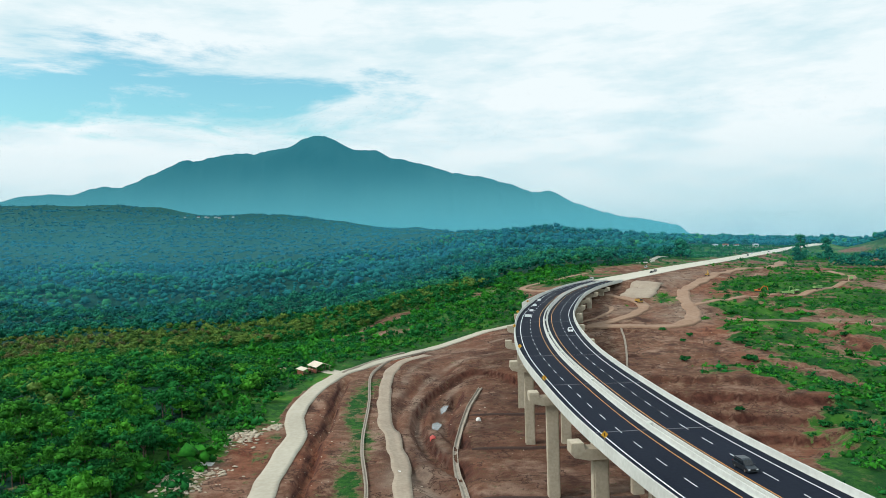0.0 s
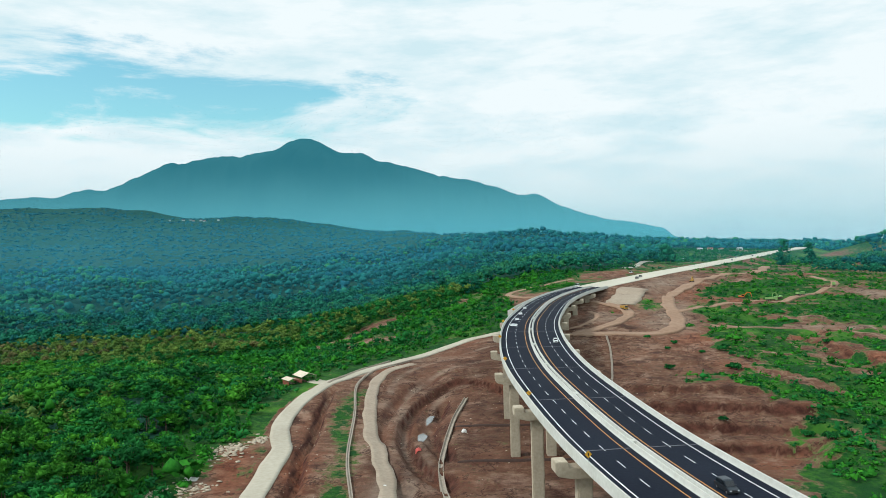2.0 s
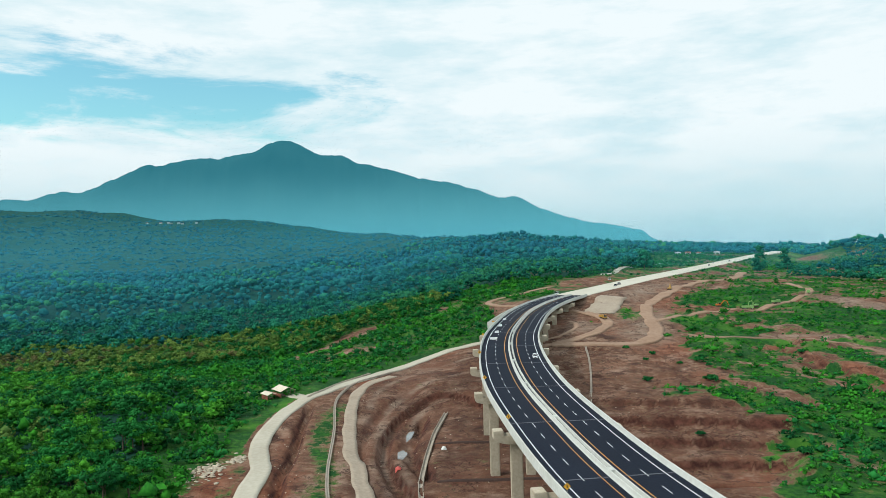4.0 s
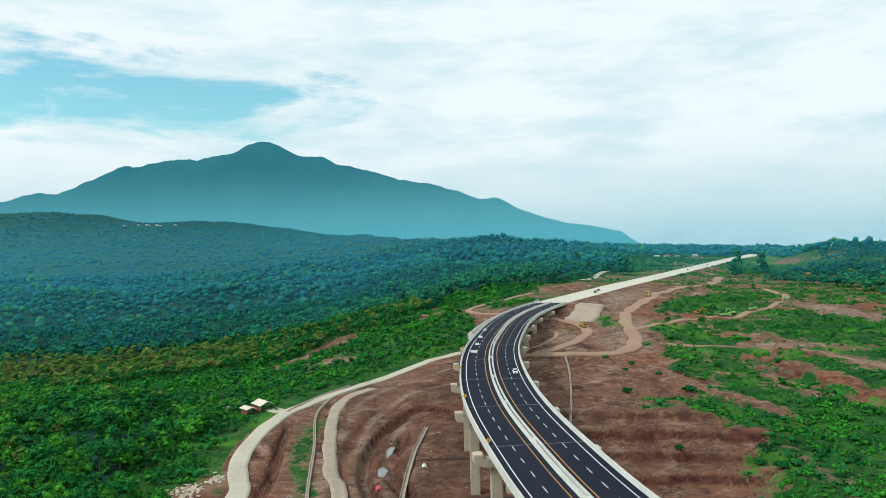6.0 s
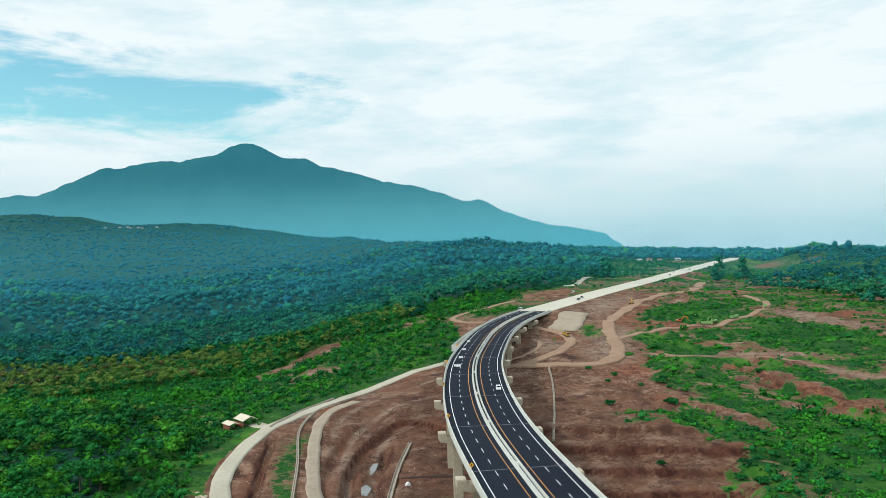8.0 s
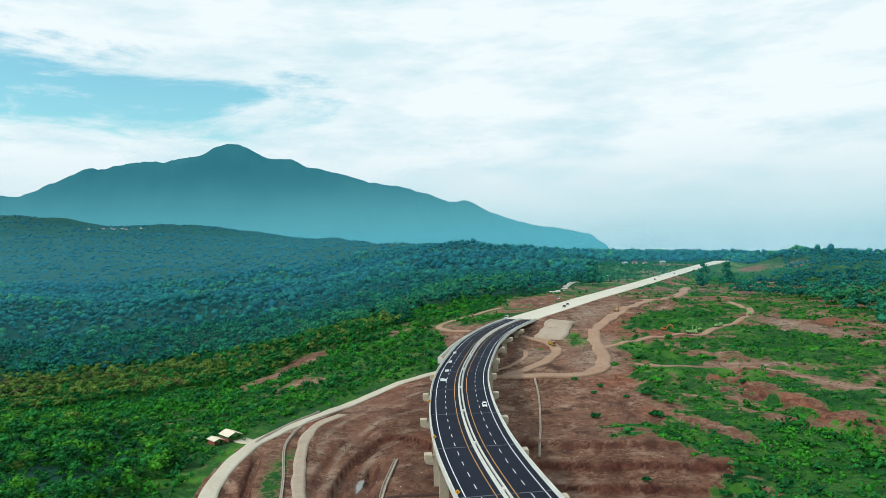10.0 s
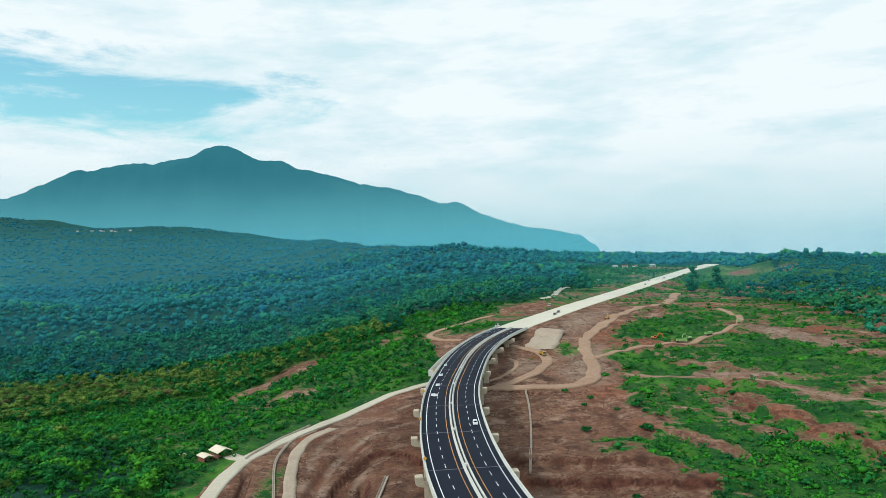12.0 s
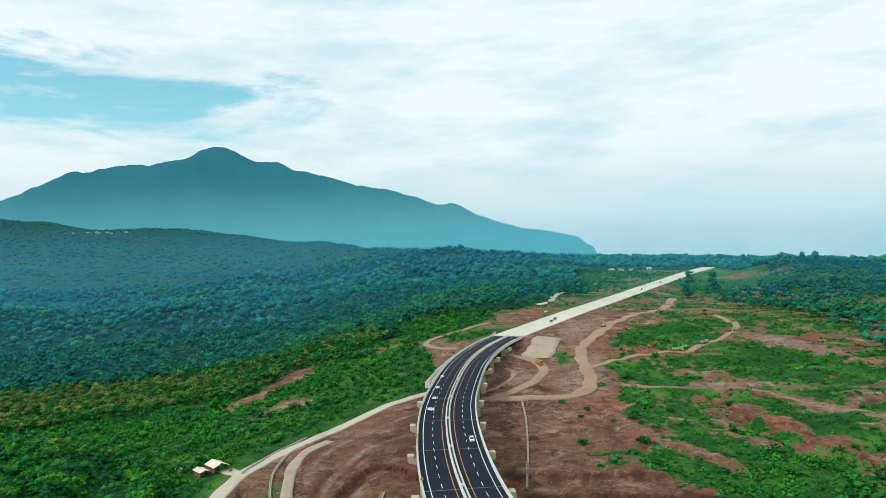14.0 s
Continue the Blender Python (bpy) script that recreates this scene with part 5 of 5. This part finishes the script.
# ---- vehicles ----
M_TYRE = mat("tyre_rubber", (0.02, 0.02, 0.02), 0.9, (0.012, 0.012, 0.012), 3.0, 0.5)
M_RIM = mat("alloy_rim", (0.5, 0.5, 0.52), 0.35, (0.35, 0.35, 0.36), 3.0, 0.5, metal=0.9)
M_WINDOW = mat("dark_car_glass", (0.015, 0.02, 0.025), 0.08, (0.01, 0.013, 0.016), 1.0, 0.3, spec=0.6)
M_LAMP = mat("headlight_lens", (0.75, 0.78, 0.8), 0.15, (0.6, 0.62, 0.65), 2.0, 0.3, spec=0.6)
M_REDLAMP = mat("tail_light_lens", (0.4, 0.02, 0.02), 0.2, (0.3, 0.015, 0.015), 2.0, 0.3, spec=0.6)


def wheel(root, x, y, r=0.34, w=0.22):
    t = part("wheel", cyl("wheel", r, w, M_TYRE, "x", 16, (x, y, r)), root, "black tyre")
    part("rim", cyl("rim", r * 0.6, w + 0.02, M_RIM, "x", 12, (x, y, r)), t, "alloy rim")


def car(paint, label, length=4.5, width=1.8, tall=1.7, name="car"):
    """A family car or SUV, its nose towards -y."""
    root = thing(name, label, "car")
    h, l = width / 2, length / 2
    part("body", prism("body", [(-l, 0.35), (-l + 0.1, 0.78), (-l + 1.15, 0.98), (l - 0.15, 1.02), (l, 0.8), (l - 0.03, 0.35), (l - 0.5, 0.24), (-l + 0.4, 0.24)], h, paint, 0.06), root)
    part("cabin", prism("cabin", [(-l + 1.1, 0.97), (-l + 1.85, tall - 0.08), (-l + 2.2, tall), (l - 0.55, tall - 0.03), (l - 0.15, 1.0)], h - 0.12, paint, 0.05), root)
    part("windscreen", prism("windscreen", [(-l + 1.13, 1.0), (-l + 1.80, tall - 0.13), (-l + 1.77, tall - 0.10), (-l + 1.08, 1.02)], h - 0.2, M_WINDOW), root, "dark windscreen")
    part("rear_window", prism("rear_window", [(l - 0.20, 1.1), (l - 0.50, tall - 0.15), (l - 0.46, tall - 0.13), (l - 0.15, 1.1)], h - 0.22, M_WINDOW), root, "dark rear window")
    for sx in (-1, 1):
        me = prism("side_window", [(-l + 1.35, 1.03), (-l + 1.95, tall - 0.14), (l - 0.65, tall - 0.16), (l - 0.35, 1.05)], 0.012, M_WINDOW)
        part("side_window", me, root, "dark side window").location = (sx * (h - 0.115), 0, 0)
        part("headlight", from_bm("headlight", box(sx * (h - 0.28), -l + 0.05, 0.70, 0.36, 0.1, 0.16, 0.03), M_LAMP), root, "clear headlight")
        part("tail_light", from_bm("tail_light", box(sx * (h - 0.16), l - 0.03, 0.85, 0.16, 0.08, 0.3, 0.02), M_REDLAMP), root, "red tail light")
        part("mirror", from_bm("mirror", box(sx * (h + 0.08), -l + 1.45, 1.08, 0.2, 0.12, 0.14, 0.03), paint), root)
        for yy in (-l + 0.85, l - 0.85):
            wheel(root, sx * (h - 0.1), yy)
    part("grille", from_bm("grille", box(0, -l + 0.02, 0.6, width * 0.5, 0.08, 0.22, 0.02), M_BLACK), root, "black grille")
    return root


M_NAVY = mat("dark_blue_paint", (0.012, 0.020, 0.030), 0.3, (0.009, 0.015, 0.022), 1.0, 0.3, spec=0.4)
M_CARWHITE = mat("white_car_paint", (0.80, 0.82, 0.83), 0.25, (0.74, 0.76, 0.77), 1.0, 0.3, spec=0.6)
M_GREY = mat("grey_car_paint", (0.12, 0.125, 0.13), 0.3, (0.09, 0.095, 0.10), 1.0, 0.3, spec=0.6)


def on_road(ob, s, off, z=None, flip=0):
    x, y, r = on_main(s, off)
    ob.matrix_basis = pose(x, y, (DECK_Z - 0.04) if z is None else z, 0, 0, r + flip)


on_road(car(M_NAVY, "dark blue sport utility car driving on the viaduct", 4.6, 1.85, 1.8), float(np.interp(113.6, MAIN[:, 1], S)), 4.4)
on_road(car(M_CARWHITE, "small white car driving on the viaduct", 4.2, 1.7, 1.6), float(np.interp(279.5, MAIN[:, 1], S)), 8.3)
far_car = car(M_CARWHITE, "white van parked beside the new road", 4.8, 1.9, 2.1, "van")
far_car.matrix_basis = pose(114.5, 581, float(land(114.5, 581)), 0, 0, -35)
for yy, off, mt, lab in ((640, 5, M_GREY, "grey car on the unpaved road"), (655, 2, M_GREY, "dark car on the unpaved road"), (930, 4, M_GREY, "dark truck-like car on the pale road"), (985, -5, M_CARWHITE, "white car on the pale road"), (1040, 3, M_GREY, "dark car far along the pale road")):
    s = float(np.interp(yy, MAIN[:, 1], S))
    on_road(car(mt, lab, 4.8, 1.9, 1.9), s, off, float(road_z(yy)) + 0.01)
v2 = car(M_CARWHITE, "white van on the verge of the new road", 4.8, 1.9, 2.1, "van")
v2.matrix_basis = pose(192, 712, float(land(192, 712)), 0, 0, -35)

M_ORANGE = mat("orange_machine_paint", (0.62, 0.17, 0.03), 0.5, (0.42, 0.11, 0.025), 0.8, 0.8)
M_LIME = mat("pale_green_machine_paint", (0.26, 0.46, 0.16), 0.5, (0.18, 0.33, 0.11), 0.8, 0.8)
M_OCHRE = mat("ochre_machine_paint", (0.48, 0.30, 0.06), 0.5, (0.32, 0.19, 0.05), 0.8, 0.8)
M_TRACKS = mat("muddy_steel", (0.10, 0.07, 0.055), 0.8, (0.05, 0.04, 0.035), 1.5, 0.8)


def beam(name, p0, p1, w, h, material):
    p0, p1 = Vector(p0), Vector(p1)
    bm = box(0, 0, 0, w, h, (p1 - p0).length + 0.2, 0.04)
    bmesh.ops.transform(bm, verts=bm.verts, matrix=Matrix.Translation((p0 + p1) / 2) @ (p1 - p0).to_track_quat("Z", "Y").to_matrix().to_4x4())
    return from_bm(name, bm, material)


def excavator(paint, label, x, y, turn):
    root = thing("excavator", label, "excavator", "earth-moving machines")
    for sx in (-1, 1):
        part("crawler", prism("crawler", [(-1.9, 0.15), (-2.1, 0.45), (-1.9, 0.85), (1.9, 0.85), (2.1, 0.45), (1.9, 0.15), (1.6, 0), (-1.6, 0)], 0.3, M_TRACKS, 0.04), root, "muddy steel crawler").location = (sx * 1.15, 0, 0)
    part("body", prism("body", [(-1.2, 1.0), (-1.2, 1.5), (0.3, 1.9), (2.3, 2.0), (2.5, 1.7), (2.4, 1.0)], 1.3, paint, 0.08), root)
    cab = part("cab", prism("cab", [(-1.5, 1.0), (-1.5, 1.8), (-1.2, 2.9), (0.2, 2.9), (0.3, 1.0)], 0.48, paint, 0.06), root)
    cab.location = (-0.8, 0, 0)
    part("cab_window", prism("cab_window", [(-1.52, 1.75), (-1.2, 2.75), (0.1, 2.75), (0.1, 1.75)], 0.5, M_WINDOW), cab, "dark cab window")
    part("boom", beam("boom", (0.35, -1.0, 1.5), (0.35, -3.4, 4.4), 0.45, 0.6, paint), root)
    part("boom_tip", beam("boom_tip", (0.35, -3.4, 4.4), (0.35, -5.6, 4.0), 0.4, 0.5, paint), root)
    part("stick", beam("stick", (0.35, -5.5, 4.1), (0.35, -6.3, 1.5), 0.34, 0.42, paint), root)
    part("bucket", prism("bucket", [(-6.9, 0.3), (-6.9, 1.1), (-6.3, 1.5), (-5.8, 1.2), (-5.9, 0.5), (-6.3, 0.2)], 0.6, M_TRACKS, 0.03), root, "muddy steel bucket").location = (0.35, 0, 0)
    part("ram", beam("ram", (0.35, -1.2, 1.6), (0.35, -2.6, 3.1), 0.14, 0.14, M_STEEL), root, "steel hydraulic ram")
    root.matrix_basis = pose(x, y, float(land(x, y)) + 0.1, 0, 0, turn)


def dump_truck(paint, label, x, y, turn, lift=0.25):
    root = thing("dump_truck", label, "truck", "earth-moving machines")
    part("chassis", from_bm("chassis", box(0, 0.4, 0.85, 1.0, 7.4, 0.3, 0.03), M_TRACKS), root)
    cab = part("cab", prism("cab", [(-3.4, 0.6), (-3.45, 1.6), (-3.2, 2.8), (-1.7, 2.85), (-1.7, 0.6)], 1.2, paint, 0.08), root)
    part("windscreen", prism("windscreen", [(-3.46, 1.7), (-3.24, 2.65), (-3.20, 2.65), (-3.40, 1.7)], 1.05, M_WINDOW), cab, "dark windscreen")
    part("tipper_bed", prism("tipper_bed", [(-1.5, 1.05), (-1.5, 2.5), (-1.4, 2.5), (-1.3, 1.25), (4.0, 1.25), (4.1, 2.3), (4.2, 2.3), (4.15, 1.05)], 1.2, paint, 0.0), root)
    for sx in (-1, 1):
        part("bed_side", from_bm("bed_side", box(sx * 1.2, 1.33, 1.75, 0.08, 5.5, 1.3, 0.02), paint), root)
        for yy in (-2.6, 1.9, 3.2):
            wheel(root, sx * 1.02, yy, 0.5, 0.35)
    root.matrix_basis = pose(x, y, float(land(x, y)) + lift, 0, 0, turn)


excavator(M_ORANGE, "orange crawler excavator digging in red soil", 221, 527, 60)
excavator(M_LIME, "pale green crawler excavator on bare ground", 243, 518, -70)
excavator(M_OCHRE, "muddy ochre excavator on the haul road", 212, 603, 150)
dump_truck(M_LIME, "pale green dump truck waiting beside an excavator", 235, 511, 80)
dump_truck(M_LIME, "pale green dump truck on the dirt track", 263, 527, 120)
dump_truck(M_LIME, "green dump truck where the dirt track bends", 309, 568, 150)
dump_truck(M_OCHRE, "ochre dump truck on the looping track", 128, 493, 10, 0.3)

# ---- shelter by the side road ----
M_TIN = mat("pale_tin_roof", (0.74, 0.68, 0.56), 0.6, (0.58, 0.50, 0.38), 0.5, 0.9, 0.02, 8)
M_WOOD = mat("weathered_wood", (0.22, 0.16, 0.11), 0.85, (0.13, 0.09, 0.06), 1.0, 0.9, 0.02, 8)
M_BRICKRED = mat("red_oxide_sheet", (0.26, 0.09, 0.055), 0.8, (0.17, 0.06, 0.04), 0.8, 0.9)


def shelter(x, y, turn, sx, sy, h, pitch, label, walls=True):
    root = thing("shelter", label, "shelter", "sheds by the side road")
    for a in (-1, 1):
        for b in (-1, 0, 1):
            part("post", from_bm("post", box(a * (sx / 2 - 0.2), b * (sy / 2 - 0.2), h / 2, 0.16, 0.16, h, 0.01), M_WOOD), root)
    for a in (-1, 1):
        bm = box(0, 0, 0, sx / 2 + 0.7, sy + 0.8, 0.08)
        bmesh.ops.transform(bm, verts=bm.verts, matrix=Matrix.Translation((a * (sx / 4 + 0.12), 0, h + pitch / 2)) @ Matrix.Rotation(a * math.atan2(pitch, sx / 2), 4, "Y"))
        part("roof_sheet", from_bm("roof_sheet", bm, M_TIN), root, "pale corrugated roof sheet")
        for k in range(7):
            bm = box(0, 0, 0.06, sx / 2 + 0.7, 0.1, 0.05)
            bmesh.ops.transform(bm, verts=bm.verts, matrix=Matrix.Translation((a * (sx / 4 + 0.12), -sy / 2 + sy * k / 6, h + pitch / 2)) @ Matrix.Rotation(a * math.atan2(pitch, sx / 2), 4, "Y"))
            part("roof_rib", from_bm("roof_rib", bm, M_TIN), root)
    if walls:
        part("back_wall", from_bm("back_wall", box(-sx / 2 + 0.1, 0, 0.9, 0.1, sy - 0.5, 1.8, 0.01), M_BRICKRED), root, "red-brown sheet wall")
        part("bench", from_bm("bench", box(0.3, 0, 0.45, sx * 0.5, sy * 0.7, 0.1, 0.02), M_WOOD), root)
    root.matrix_basis = pose(x, y, float(land(x, y)) + 0.05, 0, 0, turn)


shelter(-59, 346, 35, 7.0, 9.0, 2.9, 1.5, "open timber shelter with a pale tin roof")
shelter(-65.0, 341.6, 35, 4.2, 7.0, 2.4, 0.7, "low wooden lean-to with a pale roof")
shelter(-77, 352, 10, 2.2, 2.2, 2.3, 0.5, "tiny pale-roofed hut among bushes", False)

# ---- hamlets ----
M_PLASTER = mat("white_plaster", (0.60, 0.60, 0.56), 0.85, (0.46, 0.45, 0.41), 0.3, 0.8)
M_TILE = mat("terracotta_roof", (0.26, 0.11, 0.07), 0.85, (0.16, 0.07, 0.05), 0.3, 0.8)
M_ZINC = mat("zinc_roof", (0.42, 0.44, 0.45), 0.5, (0.30, 0.32, 0.33), 0.3, 0.8)


def house(x, y, sx, sy, h, turn, roof, label, lift=0.0):
    root = thing("house", label, "house", "houses of the hamlets")
    part("wall", from_bm("wall", box(0, 0, h / 2, sx, sy, h, 0.05), M_PLASTER), root)
    part("roof", prism("roof", [(-sy / 2 - 0.6, h - 0.1), (0, h + sy * 0.28), (sy / 2 + 0.6, h - 0.1), (sy / 2 + 0.6, h + 0.05), (0, h + sy * 0.28 + 0.15), (-sy / 2 - 0.6, h + 0.05)][:3], sx / 2 + 0.5, roof), root)
    part("door", from_bm("door", box(0, -sy / 2 - 0.02, 1.05, 1.0, 0.1, 2.1, 0.01), M_WOOD), root)
    for k in (-1, 1):
        part("window", from_bm("window", box(k * sx * 0.3, -sy / 2 - 0.02, 1.6, 1.3, 0.1, 1.1, 0.01), M_WINDOW), root, "dark window")
    root.matrix_basis = pose(x, y, float(land(x, y)) + lift, 0, 0, turn)


for x, y, sx, sy, h, t, rf, lab in ((506, 1395, 9, 7, 3.2, 20, M_ZINC, "white house with a zinc roof on a far slope"), (532, 1412, 10, 7, 3.2, -15, M_TILE, "white house with a terracotta roof on a slope"),
                                    (556, 1420, 8, 6, 3, 30, M_TILE, "small house with a terracotta roof"), (600, 1440, 10, 7, 3.2, 10, M_ZINC, "pale building above a red cutting")):
    house(x, y, sx, sy, h, t, rf, lab)
for k, (x, y) in enumerate([(-1290, 3960), (-1255, 3975), (-1235, 3950), (-1205, 3985), (-1180, 3965), (-1120, 4010), (-1340, 3900)]):
    house(x, y, 13, 9, 5, 15 * k, M_ZINC if k % 2 else M_TILE, "white hillside house among far trees", 8.0)

# ---- rubble, stones, puddle ----
M_ROCK = mat("pale_limestone", (0.52, 0.46, 0.36), 0.9, (0.34, 0.28, 0.20), 0.6, 0.9, 0.03, 6, island=0.5)


def stones(name, label, spots, n, lo, hi, flat=0.5):
    c = []
    for x, y, rx, ry in spots:
        p = RNG.normal(size=(n, 2)) * [rx, ry] + [x, y]
        c.append(np.column_stack([p, land(p[:, 0], p[:, 1])]))
    c = np.vstack(c)
    r = RNG.uniform(lo, hi, len(c))
    c[:, 2] += r * 0.2
    co, fc = clumps(c, r, flat, 0.45)
    return tagged(new(name, big_mesh(name, co, fc, M_ROCK)), label, "rubble", kind="stuff")


stones("rubble_heap", "heaps of pale broken limestone by the road", [(-66, 234, 3.2, 4.5), (-64, 241, 2.0, 3.0), (-66, 205, 3.5, 2.5), (-76, 201, 2.0, 2.5), (-59, 252, 1.2, 2.5), (-70, 195, 3, 2)], 90, 0.15, 0.85, 0.34)
stones("scattered_stones", "pale stones scattered on red soil", [(-10, 290, 12, 40), (110, 300, 25, 40), (160, 420, 40, 30), (30, 270, 15, 40), (-40, 240, 6, 40)], 60, 0.10, 0.28)

M_WATER = mat("muddy_water", (0.22, 0.21, 0.20), 0.06, (0.15, 0.14, 0.13), 0.3, 0.6, spec=0.6)


def puddle(x, y, rx, ry, turn, z, label):
    a = np.linspace(0, 2 * math.pi, 28, endpoint=False)
    k = 1 + 0.13 * np.sin(2 * a + x) + 0.10 * np.sin(5 * a + y)
    c, s = math.cos(radians(turn)), math.sin(radians(turn))
    px, py = rx * k * np.cos(a), ry * k * np.sin(a)
    X, Y = x + c * px - s * py, y + s * px + c * py
    me = mesh("puddle", [(p, q, z) for p, q in zip(X, Y)] + [(p, q, z - 0.3) for p, q in zip(X, Y)], [tuple(range(28))] + [(j, j + 28, (j + 1) % 28 + 28, (j + 1) % 28) for j in range(28)], M_WATER)
    tagged(new("puddle", me), label, "puddle", kind="structure")


for (a, b, ra, rb, turn, z), lab in zip(PUDDLES, ("muddy grey puddle in the pit", "narrow puddle in a rutted pit")):
    puddle(a, b, ra * 0.95, rb * 0.95, turn, z + 0.08, lab)

M_TARP = mat("red_tarpaulin", (0.55, 0.10, 0.08), 0.7, (0.40, 0.07, 0.06), 1.0, 0.6)
M_TARPW = mat("white_tarpaulin", (0.75, 0.75, 0.72), 0.7, (0.60, 0.60, 0.56), 1.0, 0.6)


def heap(x, y, rx, ry, h, material, label, name="tarpaulin"):
    """A crumpled sheet over a low heap."""
    n = 9
    g = np.linspace(-1, 1, n)
    u, v = np.meshgrid(g, g)
    z = h * np.clip(1 - u**2 - v**2, 0, 1) ** 0.6 + 0.12 * lattice(u * 3 + x, v * 3 + y, 81)
    X, Y = x + rx * u, y + ry * v
    Z = land(X, Y) + z + 0.12
    a = np.arange((n - 1) * (n - 1))
    a = (a // (n - 1)) * n + a % (n - 1)
    top = np.column_stack([X.ravel(), Y.ravel(), Z.ravel()])
    me = big_mesh(name, top, np.column_stack([a, a + 1, a + n + 1, a + n]), material)
    ob = tagged(new(name, me), label, "tarpaulin", "sheets in the pit")
    md = ob.modifiers.new("thick", "SOLIDIFY")
    md.thickness = 0.12


heap(-5, 240, 1.0, 1.6, 0.5, M_TARP, "crumpled red tarpaulin on muddy ground")
heap(-12.5, 205, 1.8, 0.8, 0.25, M_TARPW, "crumpled white sheet beside the track")
heap(10.5, 256, 0.9, 1.1, 0.9, M_TARPW, "white covered crate heap on a soil step")
heap(-69, 212, 2.0, 1.4, 0.3, M_TARPW, "pale sheet lying on roadside rubble")
